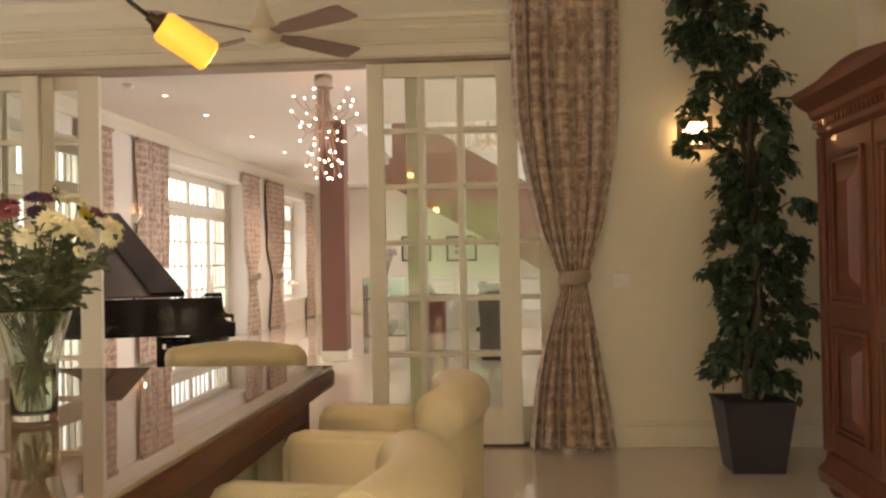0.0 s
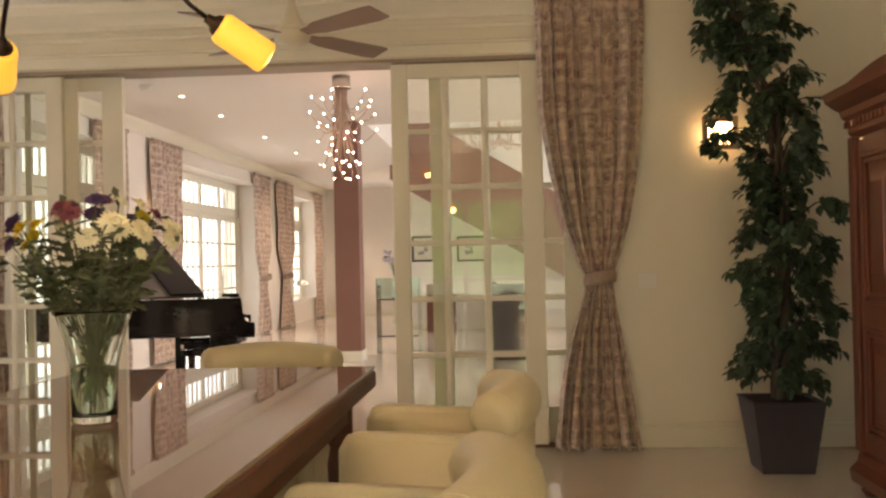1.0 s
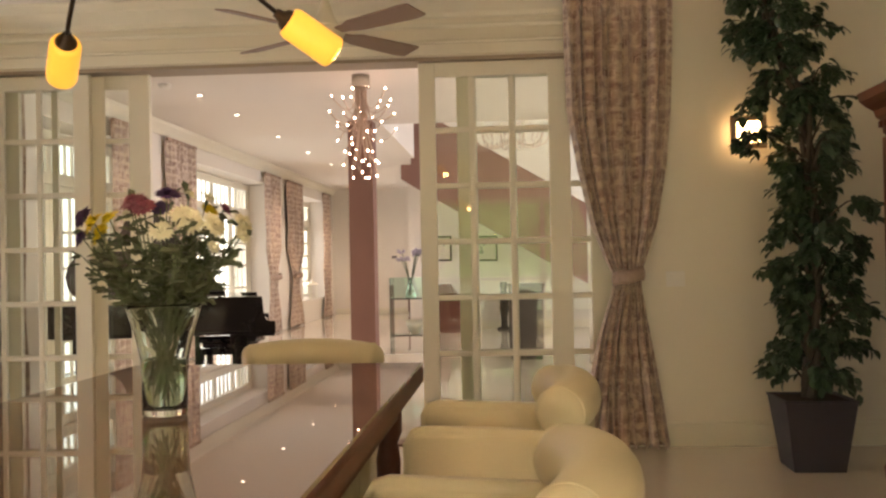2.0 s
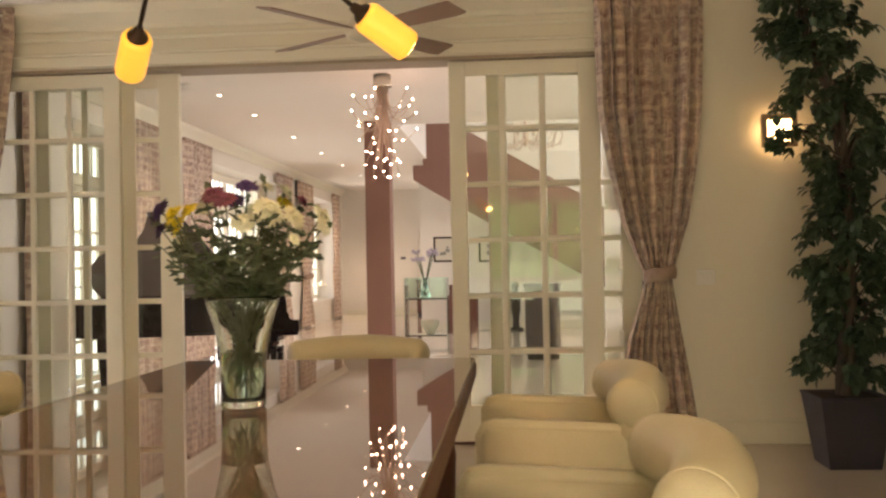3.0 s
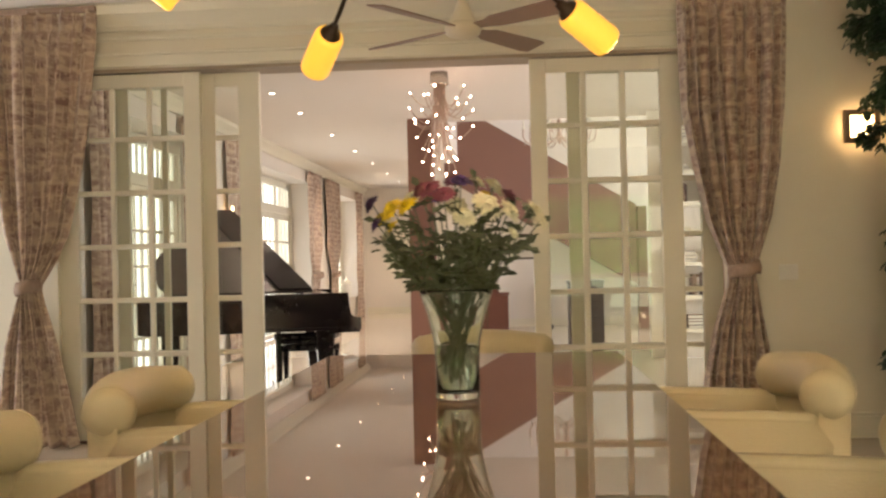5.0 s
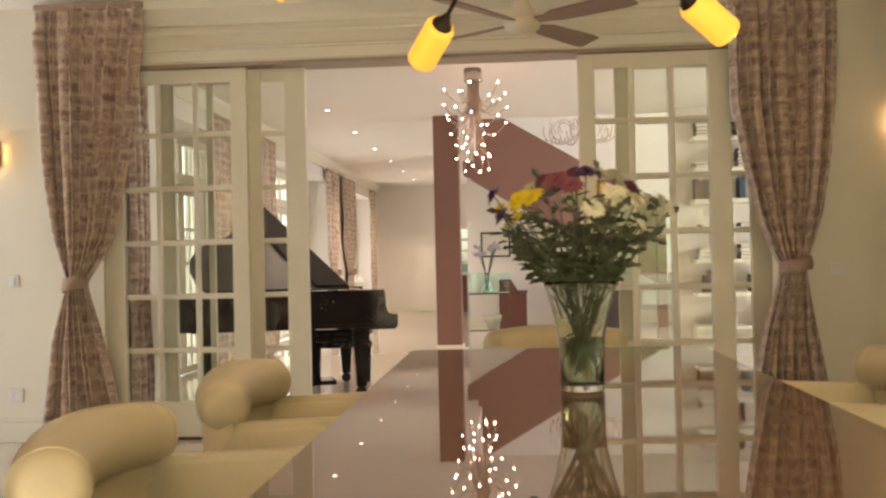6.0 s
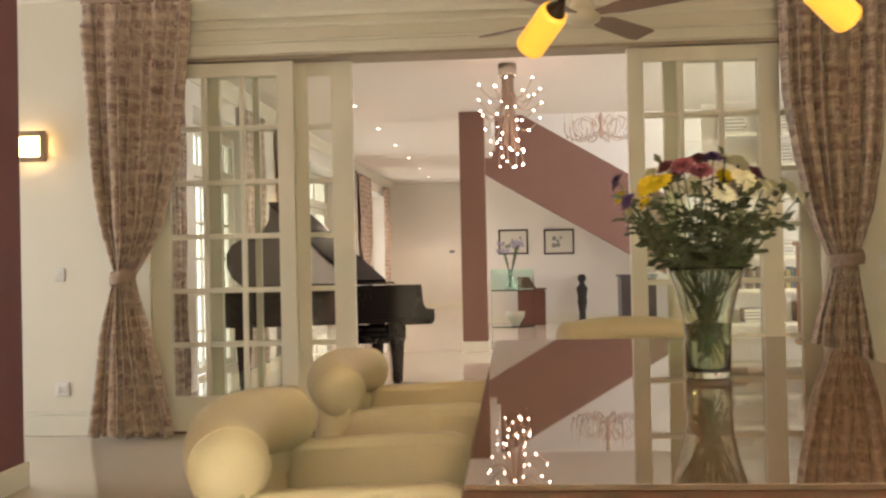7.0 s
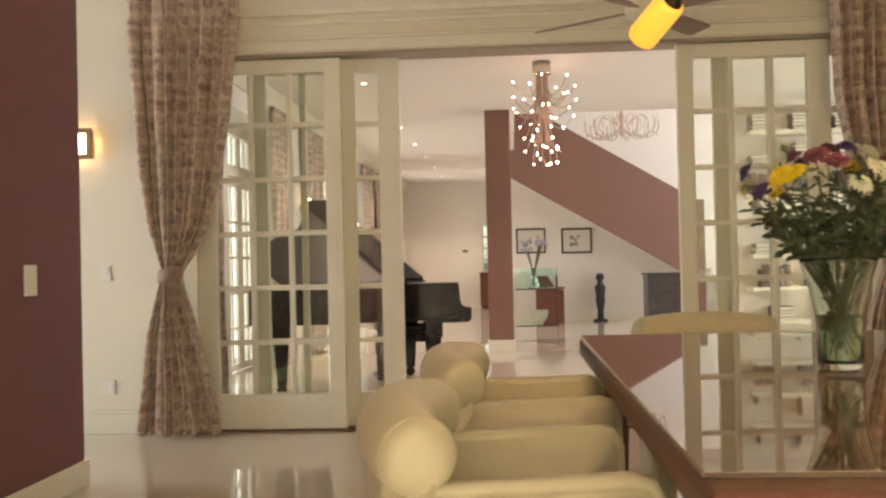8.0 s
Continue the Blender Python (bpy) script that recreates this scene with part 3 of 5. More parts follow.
def curtain(name, rows, along, base, depth, folds, label, tied=True, flip=1, cover=0.0):
    """rows: (z, start, end) from the top down; along: axis of the wall; base: where the cloth hangs; depth: fold depth; cover: height of the gathered heading."""
    c = thing(name, 0, 0, 0, 0, label, "curtain", "curtains")
    NU, NV = folds * 12, 84
    bm = bmesh.new()
    uvl = bm.loops.layers.uv.new("UVMap")
    zs = [r[0] for r in rows][::-1]
    aa, bb = [r[1] for r in rows][::-1], [r[2] for r in rows][::-1]
    top, bot = rows[0][0], rows[-1][0]
    wide = max(b - a for _, a, b in rows)
    zt = min(rows, key=lambda r: r[2] - r[1])[0] if tied else -9
    rnd = random.Random(len(name) + folds + int(abs(rows[0][1]) * 100))
    # folds of unequal width: cumulative cell edges in 0..1
    cells = np.cumsum([0] + [rnd.uniform(0.55, 1.45) for _ in range(folds)])
    cells = cells / cells[-1]
    deep = [rnd.uniform(0.55, 1.3) for _ in range(folds)]
    lean = [rnd.uniform(-0.9, 0.9) for _ in range(folds)]
    grid = []
    for j in range(NV + 1):
        z = top + (bot - top) * j / NV
        a, b = float(np.interp(z, zs, aa)), float(np.interp(z, zs, bb))
        tight = min(1.0, (b - a) / wide)
        near = math.exp(-((z - zt) / 0.22) ** 2)
        row = []
        for i in range(NU + 1):
            f = i / 12
            k = int(min(f, folds - 1))
            u = float(cells[k] + (cells[k + 1] - cells[k]) * (f - k))
            ph = 2 * math.pi * (f - k)
            wave = (0.5 - 0.5 * math.cos(ph)) ** 0.8
            amp = depth * deep[k] * (0.50 + 0.50 * tight) * (1 - 0.25 * near)
            if cover and z > top - cover:
                amp *= 0.45 + 0.15 * math.sin(9 * f)
            side = 0.35 * amp * math.sin(ph) * lean[k]
            q = a + (b - a) * u + side * (0.4 + 0.6 * tight)
            slack = 0.006 * math.sin(3 * f + 4.0 * z) + 0.006 * math.sin(7.3 * f - 6.5 * z + 3 * lean[k])
            d = base - flip * (amp * wave + slack + 0.05 * near * math.sin(math.pi * u))
            if cover:
                d += flip * 0.02 * math.exp(-((z - top + cover) / 0.012) ** 2)
            zz = z + (0.012 * math.sin(ph + lean[k]) if j == NV else 0.0)
            row.append(bm.verts.new((q, d, zz) if along == "x" else (d, q, zz)))
        grid.append(row)
    full = wide * 1.75
    for j in range(NV):
        for i in range(NU):
            fc = bm.faces.new((grid[j][i], grid[j + 1][i], grid[j + 1][i + 1], grid[j][i + 1]))
            for lp, (jj, ii) in zip(fc.loops, ((j, i), (j + 1, i), (j + 1, i + 1), (j, i + 1))):
                lp[uvl].uv = (ii / NU * full, top + (bot - top) * jj / NV)
    ob = part("drape", bm, M_curtain, c, "", True)
    so = ob.modifiers.new("thick", "SOLIDIFY")
    so.thickness = 0.004
    if tied:
        _, a, b = min(rows, key=lambda r: r[2] - r[1])
        t = bmesh.new()
        uvl = t.loops.layers.uv.new("UVMap")
        n, cx, cy = 28, (a + b) / 2, base - flip * (depth * 0.5 + 0.025)
        rx, ry = (b - a) / 2 + 0.012, depth * 0.55 + 0.045
        steps = ((-0.045, 0.0), (-0.02, 0.008), (0.01, 0.007), (0.04, -0.002))
        ring = [[] for _ in steps]
        for k in range(n):
            an = 2 * math.pi * k / n
            for r_, (dz, puff) in enumerate(steps):
                q, d = cx + (rx + puff) * math.cos(an), cy + (ry + puff) * math.sin(an)
                zz = zt + dz + 0.016 * math.cos(an) + 0.004 * math.sin(5 * an)
                ring[r_].append(t.verts.new((q, d, zz) if along == "x" else (d, q, zz)))
        for r_ in range(len(steps) - 1):
            for k in range(n):
                fc = t.faces.new((ring[r_][k], ring[r_][(k + 1) % n], ring[r_ + 1][(k + 1) % n], ring[r_ + 1][k]))
                for lp, (a_, b_) in zip(fc.loops, ((k, r_), (k + 1, r_), (k + 1, r_ + 1), (k, r_ + 1))):
                    lp[uvl].uv = (a_ * 0.03, b_ * 0.03)
        tb = part("tieback", t, M_tie, c, "", True)
        so = tb.modifiers.new("thick", "SOLIDIFY")
        so.thickness = 0.010
    hd = boxm(rows[0][1], rows[0][2], base - flip * 0.02 - 0.02, base - flip * 0.02 + 0.02, top - 0.02, top + 0.02, 0.004) if along == "x" else boxm(base - flip * 0.02 - 0.02, base - flip * 0.02 + 0.02, rows[0][1], rows[0][2], top - 0.02, top + 0.02, 0.004)
    part("curtain_rail", hd, M_tie, c, "cloth-covered curtain rail")
    return c


curtain("curtain", [(2.92, 0.259, 0.953), (2.64, 0.262, 0.949), (2.14, 0.272, 0.927), (1.78, 0.331, 0.891), (1.42, 0.411, 0.824), (1.174, 0.505, 0.745), (1.10, 0.548, 0.716), (1.0, 0.535, 0.727), (0.717, 0.441, 0.773), (0.435, 0.382, 0.819), (0.02, 0.335, 0.88)], "x", 2.99, 0.085, 9, "taupe patterned curtain gathered in a tieback beside the doorway", True, 1, 0.16)
curtain("curtain", [(2.93, -4.314, -3.568), (2.70, -4.31, -3.579), (2.175, -4.28, -3.634), (1.80, -4.248, -3.698), (1.42, -4.208, -3.781), (1.23, -4.153, -3.88), (1.08, -4.106, -3.985), (0.97, -4.146, -3.965), (0.67, -4.221, -3.875), (0.30, -4.266, -3.782), (0.02, -4.30, -3.731)], "x", 2.99, 0.085, 9, "taupe patterned curtain gathered in a tieback against the white wall", True, 1, 0.16)


def sconce(x, y, z):
    s = thing("wall_sconce", x, y, z, 0, "square wall sconce with a glowing shade in a bronze frame", "wall light", "wall sconces")
    part("back_plate", boxm(-0.09, 0.09, -0.02, -0.001, -0.09, 0.09, 0.004), M_sconce, s)
    f = bmesh.new()
    for a in ((-0.11, -0.075, -0.105, 0.105), (0.075, 0.11, -0.105, 0.105)):
        box(f, a[0], a[1], -0.085, -0.06, a[2], a[3], 0.003)
    box(f, -0.075, 0.075, -0.085, -0.06, 0.07, 0.105, 0.003), box(f, -0.075, 0.075, -0.085, -0.06, -0.105, -0.07, 0.003)
    part("frame", f, M_sconce, s, "tan bronze surround")
    part("shade", boxm(-0.073, 0.073, -0.075, -0.022, -0.068, 0.068, 0.006), M_shade, s, "glowing cream shade")
    return s


sconce(1.413, 3.1, 1.99), sconce(-4.72, 3.1, 1.975)


def plate(name, x, y, z, w_, h_, label, rz=0, dots=1):
    s = thing(name, x, y, z, rz, label, "light switch" if "switch" in name else "socket")
    part("plate", boxm(-w_ / 2, w_ / 2, -0.009, -0.001, -h_ / 2, h_ / 2, 0.003), M_plastic, s)
    for i in range(dots):
        c_ = (i - (dots - 1) / 2) * w_ / dots
        part("rocker", boxm(c_ - 0.012, c_ + 0.012, -0.013, -0.0095, -0.022, 0.022, 0.002), M_plastic, s)


plate("light_switch", 0.95, 3.1, 1.07, 0.12, 0.10, "white double light switch plate on the cream wall", 0, 2)
plate("light_switch", -4.555, 3.1, 1.10, 0.07, 0.09, "small white light switch on the white wall")
plate("wall_socket", -4.55, 3.1, 0.32, 0.10, 0.10, "white wall socket low on the white wall", 0, 2)
plate("light_switch", -4.05, 1.09, 1.08, 0.115, 0.145, "white light switch on the plum wall", 90)


# ficus in a pot
def ficus():
    f = thing("ficus_tree", 1.59, 2.46, 0, 0, "tall potted ficus with a twisted trunk and dark glossy leaves", "potted tree")
    p = bmesh.new()
    def sq(h, z):
        return [p.verts.new((h * a, h * b, z)) for a, b in ((-1, -1), (1, -1), (1, 1), (-1, 1))]
    rr = [sq(0.0001, 0.0), sq(0.140, 0.0), sq(0.142, 0.012), sq(0.194, 0.388), sq(0.199, 0.39), sq(0.200, 0.402), sq(0.186, 0.403), sq(0.180, 0.365), sq(0.0001, 0.365)]
    for a, b in zip(rr, rr[1:]):
        for k_ in range(4):
            p.faces.new((a[k_], a[(k_ + 1) % 4], b[(k_ + 1) % 4], b[k_]))
    pot = part("pot", p, M_pot, f, "tapered square slate-grey pot")
    s = bmesh.new()
    box(s, -0.176, 0.176, -0.176, 0.176, 0.367, 0.395, 0.01)
    part("soil", s, M_soil, pot)
    rnd = random.Random(5)

    def axis(z):
        return Vector((float(np.interp(z, [0.35, 0.8, 1.2, 1.65, 2.08, 2.4, 2.75], [0.0, 0.01, 0.03, 0.03, -0.01, -0.16, -0.21])), 0.02 * math.sin(5 * z), z))

    def half(z):
        return float(np.interp(z, [0.45, 0.62, 0.8, 1.15, 1.65, 2.08, 2.4, 2.9], [0.13, 0.17, 0.21, 0.23, 0.26, 0.23, 0.16, 0.15]))
    tr = bmesh.new()
    for q in range(3):
        tube(tr, [axis(z) + Vector((0.028 * math.cos(6 * z + q * 2.1), 0.028 * math.sin(6 * z + q * 2.1), 0)) for z in np.linspace(0.39, 2.6, 26)], [0.026 - 0.016 * k_ / 25 for k_ in range(26)], 8)
    part("trunk", tr, M_bark, f, "braided grey-brown trunk", True)
    br, lv = bmesh.new(), bmesh.new()

    def leaf(c, d, L):
        d = d.normalized()
        sd = d.cross(Vector((rnd.uniform(-.5, .5), rnd.uniform(-.5, .5), 1))).normalized()
        nr = sd.cross(d)
        W = L * rnd.uniform(0.29, 0.40)
        v = [lv.verts.new(c + d * a * L + sd * b * W + nr * h * L) for a, b, h in ((0, 0, 0), (0.3, 0.9, 0.07), (0.65, 0.8, 0.05), (1.0, 0, -0.12), (0.65, -0.8, 0.05), (0.3, -0.9, 0.07), (0.5, 0, 0))]
        for a, b in ((0, 1), (1, 2), (2, 3), (3, 4), (4, 5), (5, 0)):
            lv.faces.new((v[6], v[a], v[b]))
    # clumps of drooping twigs, with gaps between them
    for i in range(66):
        z = 0.50 + 2.42 * (i + rnd.uniform(0, 1)) / 66
        an = i * 2.39996 + rnd.uniform(-.5, .5)
        R = half(z) * rnd.uniform(0.08, 1.2)
        c0 = axis(max(0.45, z - 0.16))
        d = Vector((math.cos(an), 0.75 * math.sin(an), 0))
        hub_ = axis(z) + d * R
        tube(br, bez(c0, c0 + d * R * 0.4 + Vector((0, 0, 0.09)), hub_ + Vector((0, 0, 0.08)), hub_, 6), [0.008, 0.0075, 0.007, 0.006, 0.005, 0.004, 0.004], 5)
        for q in range(6):
            out = Vector((d.x + rnd.gauss(0, .8), d.y + rnd.gauss(0, .8), rnd.uniform(-0.5, 0.5))).normalized()
            tip = hub_ + out * rnd.uniform(0.05, 0.135) + Vector((0, 0, -rnd.uniform(0.0, 0.07)))
            tw = bez(hub_, hub_ + out * 0.04 + Vector((0, 0, .03)), tip + Vector((0, 0, .03)), tip, 5)
            tube(br, tw, [0.0035, 0.003, 0.0028, 0.0025, 0.002, 0.0015], 4)
            for k_ in range(13):
                pnt = tw[rnd.randint(1, 5)] + Vector((rnd.gauss(0, .018), rnd.gauss(0, .018), rnd.gauss(0, .018)))
                leaf(pnt, Vector((out.x + rnd.gauss(0, .7), out.y + rnd.gauss(0, .7), rnd.uniform(-1.6, -0.1))), rnd.uniform(0.05, 0.082))
    # a few long bare-ended sprigs that stand out of the crown
    for z, dx, L in ((2.42, 1, 0.42), (2.02, 1, 0.30), (1.86, -1, 0.34), (1.08, -1, 0.30), (0.86, 1, 0.24), (0.62, -1, 0.22)):
        c0 = axis(z)
        tip = c0 + Vector((dx * (half(z) * 0.55 + L * 0.6), -0.1, 0.05))
        tw = bez(c0, c0 + Vector((dx * 0.1, -0.03, 0.08)), tip + Vector((-dx * 0.12, 0, 0.04)), tip, 8)
        tube(br, tw, [0.006 - 0.0005 * k_ for k_ in range(9)], 5)
        for k_ in range(12):
            leaf(tw[rnd.randint(4, 8)] + Vector((rnd.gauss(0, .012), rnd.gauss(0, .012), rnd.gauss(0, .008))), Vector((dx * rnd.uniform(0, 1), rnd.gauss(0, .5), rnd.uniform(-1.2, .1))), rnd.uniform(0.055, 0.085))
    part("branch_work", br, M_bark, f, "", True)
    part("crown", lv, M_leaf, f, "dark green pointed leaves")
    return f


ficus()


# carved wardrobe
def wardrobe():
    w = thing("wardrobe", 1.80, 1.16, 0, 0, "carved cherry wood wardrobe with panelled doors and a heavy cornice", "wardrobe")
    D, L = 0.60, 0.72
    part("body", boxm(0.04, D, -L, L, 0.14, 1.86, 0.004), M_cherry, w)
    b = bmesh.new()
    prism(b, [(-0.01, 0.06), (-0.02, 0.12), (0.02, 0.16), (0.03, 0.20), (0.05, 0.22), (D, 0.22), (D, 0.06)], "y", -L - 0.04, L + 0.04)
    part("plinth", b, M_cherry, w)
    for x in (0.06, D - 0.08):
        for y in (-L + 0.02, L - 0.08):
            f = bmesh.new()
            lathe(f, [(0, 0), (0.035, 0), (0.055, 0.03), (0.05, 0.05), (0.03, 0.06), (0, 0.06)], 14, (x, y + 0.03, 0))
            part("foot", f, M_cherry, w, "", True)
    c = bmesh.new()
    prism(c, [(0.03, 1.80), (0.005, 1.82), (0.0, 1.88), (-0.03, 1.90), (-0.04, 1.93), (-0.08, 1.955), (-0.11, 1.98), (-0.12, 2.02), (D, 2.02), (D, 1.80)], "y", -L - 0.02, L + 0.005)
    part("cornice", c, M_cherry, w)
    for i in range(28):
        y = -L + 0.02 + i * (2 * L - 0.04) / 27
        part("dentil", boxm(-0.022, 0.01, y - 0.013, y + 0.013, 1.845, 1.878, 0.002), M_cherry, w)
    t = bmesh.new()
    pts = [(-L - 0.05, 2.016)] + [(L * 1.05 * s, 2.021 + 0.05 * (0.5 + 0.5 * math.cos(math.pi * s)) ** 1.2) for s in np.linspace(-1, 1, 25)] + [(L + 0.05, 2.016)]
    prism(t, pts[1:-1], "x", -0.09, -0.02)
    part("pediment", t, M_cherry, w, "arched crest of the cornice")
    for y in (-L + 0.005, L - 0.09):
        part("pilaster", boxm(-0.005, 0.04, y, y + 0.085, 0.222, 1.80, 0.008), M_cherry, w)
    for s in (-1, 1):
        d = part("door", boxm(0.012, 0.04, s * 0.01, s * (L - 0.10), 0.24, 1.79, 0.004), M_cherry, w)
        y0, y1 = (s * 0.09, s * (L - 0.19))
        for z0, z1 in ((0.33, 0.86), (0.97, 1.70)):
            f = bmesh.new()
            a, b_ = min(y0, y1), max(y0, y1)
            for q in range(2):
                g = 0.028 * q
                box(f, -0.012 + 0.006 * q, 0.012, a + g, b_ - g, z0 + g, z0 + g + 0.022, 0.004), box(f, -0.012 + 0.006 * q, 0.012, a + g, b_ - g, z1 - g - 0.022, z1 - g, 0.004)
                box(f, -0.012 + 0.006 * q, 0.012, a + g, a + g + 0.022, z0 + g + 0.022, z1 - g - 0.022, 0.004), box(f, -0.012 + 0.006 * q, 0.012, b_ - g - 0.022, b_ - g, z0 + g + 0.022, z1 - g - 0.022, 0.004)
            part("moulding", f, M_cherry, d)
            pn = bmesh.new()
            o = [(a + 0.075, z0 + 0.075), (b_ - 0.075, z0 + 0.075), (b_ - 0.075, z1 - 0.075), (a + 0.075, z1 - 0.075)]
            ctr = ((a + b_) / 2, (z0 + z1) / 2)
            lo = [pn.verts.new((0.011, *p_)) for p_ in o]
            hi = [pn.verts.new((-0.018, ctr[0] + (p_[0] - ctr[0]) * 0.45, ctr[1] + (p_[1] - ctr[1]) * 0.75)) for p_ in o]
            for k_ in range(4):
                pn.faces.new((lo[k_], lo[(k_ + 1) % 4], hi[(k_ + 1) % 4], hi[k_]))
            pn.faces.new(hi), pn.faces.new(lo[::-1])
            bmesh.ops.recalc_face_normals(pn, faces=pn.faces)
            part("raised_panel", pn, M_cherry, d)
    return w


wardrobe()


# flowers in a vase
def bouquet():
    X, Y, Z = -0.97, -0.758, 0.833
    v = thing("vase", X, Y, Z, 0, "flared clear glass vase half full of water on the table", "vase")
    g = bmesh.new()
    lathe(g, [(0, 0), (0.052, 0), (0.0565, 0.006), (0.057, 0.09), (0.0605, 0.145), (0.074, 0.21), (0.092, 0.268), (0.0945, 0.277), (0.0935, 0.281), (0.0905, 0.279), (0.0885, 0.268), (0.0705, 0.21), (0.0565, 0.145), (0.053, 0.09), (0.052, 0.022), (0.04, 0.018), (0, 0.017)], 40)
    part("glass_body", g, M_vase, v, "", True, False)
    wt = bmesh.new()
    lathe(wt, [(0, 0.0175), (0.039, 0.0185), (0.0516, 0.0225), (0.0526, 0.09), (0.0556, 0.138), (0, 0.138)], 32)
    part("water", wt, glass("water", (0.80, 0.92, 0.82), 1.33), v, "clear water", True, False)
    rnd = random.Random(11)
    heads = [(-0.215, 0.02, 0.485, "p", .034), (-0.195, -0.03, 0.43, "p", .03), (-0.15, -0.06, 0.465, "y", .042), (-0.115, -0.05, 0.475, "y", .036), (-0.155, -0.03, 0.425, "y", .024), (-0.06, -0.04, 0.515, "k", .042), (-0.02, -0.07, 0.50, "k", .036), (-0.085, 0.05, 0.52, "k", .036), (0.02, -0.02, 0.535, "p", .036), (0.0, 0.06, 0.54, "k", .034), (0.03, -0.09, 0.44, "w", .036), (0.085, -0.06, 0.47, "w", .05), (0.14, -0.03, 0.455, "w", .042), (0.205, 0.0, 0.455, "w", .042), (0.10, 0.05, 0.525, "w", .038), (0.06, 0.03, 0.535, "w", .03), (0.14, 0.06, 0.50, "k", .032), (0.19, 0.07, 0.46, "w", .034), (0.15, -0.06, 0.40, "w", .02), (-0.18, 0.06, 0.40, "w", .032), (-0.12, 0.10, 0.50, "w", .034), (0.22, -0.05, 0.43, "w", .03), (-0.05, 0.12, 0.51, "p", .03), (0.08, 0.13, 0.50, "y", .03), (-0.20, 0.09, 0.45, "y", .028), (0.0, 0.14, 0.48, "w", .036)]
    f = thing("bouquet", X, Y, Z + 0.02, 0, "mixed bouquet of white, yellow, violet and magenta chrysanthemums", "flowers")
    mats = {"w": (M_fwhite, "white"), "y": (M_fyellow, "yellow"), "p": (M_fpurple, "violet"), "k": (M_fpink, "magenta")}
    lfs = bmesh.new()

    def leaf(c, d, L):
        d = d.normalized()
        sd = d.cross(Vector((rnd.gauss(0, 1), rnd.gauss(0, 1), 1))).normalized()
        nr = sd.cross(d)
        vs = [lfs.verts.new(c + d * a * L + sd * b * L + nr * h * L) for a, b, h in ((0, .02, 0), (.35, .2, .04), (.5, .1, .02), (.75, .2, 0), (1, 0, -.12), (.75, -.2, 0), (.5, -.1, .02), (.35, -.2, .04), (0, -.02, 0))]
        lfs.faces.new(vs)
    for x, y, z, k_, r in heads:
        m_, nm = mats[k_]
        h = bmesh.new()
        out = Vector((x * 1.3, y * 1.3 - 0.03, 0.16 if k_ != "w" else 0.12)).normalized()
        q = out.to_track_quat("Z", "Y").to_matrix().to_4x4()
        mt = Matrix.Translation((x, y, z)) @ q
        layers = [(1.0, 0.05, 20), (0.86, 0.28, 18), (0.66, 0.55, 14), (0.42, 0.85, 10)]
        for rl, lift, n in layers:
            for i in range(n):
                an = 2 * math.pi * (i + rnd.uniform(-.25, .25)) / n + lift
                ca, sa = math.cos(an), math.sin(an)
                wd, L = r * 0.17, r * rl * rnd.uniform(0.88, 1.1)
                z1 = lift * r * 0.55
                P = lambda a, b, c_: h.verts.new(mt @ Vector((ca * a - sa * b, sa * a + ca * b, c_)))
                h.faces.new((P(0.05 * r, -wd * .3, 0), P(L * .6, -wd, z1 * .8 + .1 * r), P(L, 0, z1 + rnd.uniform(-.1, .1) * r), P(L * .6, wd, z1 * .8 + .1 * r), P(0.05 * r, wd * .3, 0)))
        bmesh.ops.create_uvsphere(h, u_segments=8, v_segments=5, radius=r * 0.2, matrix=mt @ Matrix.Translation((0, 0, r * 0.3)))
        part("flower_head", h, m_, f, nm + " chrysanthemum head")
        b0 = Vector((-x * 0.10 + rnd.uniform(-.028, .028), rnd.uniform(-.03, .03), rnd.uniform(0.015, 0.11)))
        mid = Vector((x * 0.28, y * 0.3, 0.235))
        st_ = bez(b0, b0.lerp(mid, 0.5), mid, Vector((x, y, z)), 10)
        part("stem", tube(bmesh.new(), st_, 0.0019, 5), M_stem, f)
        for q_ in range(12):
            t_ = rnd.uniform(0.60, 0.97)
            pnt = st_[int(t_ * 10)].lerp(st_[min(10, int(t_ * 10) + 1)], rnd.random())
            leaf(pnt, Vector((rnd.gauss(x * 2, .6), rnd.gauss(y * 2, .6), rnd.uniform(-.3, .8))), rnd.uniform(0.03, 0.062))
    for i in range(70):
        an, h_ = rnd.uniform(0, 6.28), rnd.uniform(0.08, 0.30)
        R = float(np.interp(h_, [0.08, 0.14, 0.20, 0.30], [0.022, 0.028, 0.038, 0.075])) * rnd.uniform(0.2, 1)
        leaf(Vector((R * math.cos(an), R * math.sin(an), h_)), Vector((math.cos(an) * .4, math.sin(an) * .4, rnd.uniform(-.4, 1))), rnd.uniform(0.02, 0.034))
    for i in range(28):
        an, R = rnd.uniform(0, 6.28), rnd.uniform(0.07, 0.20)
        e = Vector((R * math.cos(an), R * math.sin(an) * .8, rnd.uniform(0.35, 0.45)))
        st_ = bez((-e.x * .15, -e.y * .15, rnd.uniform(0.01, 0.12)), (e.x * .2, e.y * .2, 0.2), (e.x * .5, e.y * .5, 0.28), e, 8)
        part("stem", tube(bmesh.new(), st_, 0.0017, 5), M_stem, f)
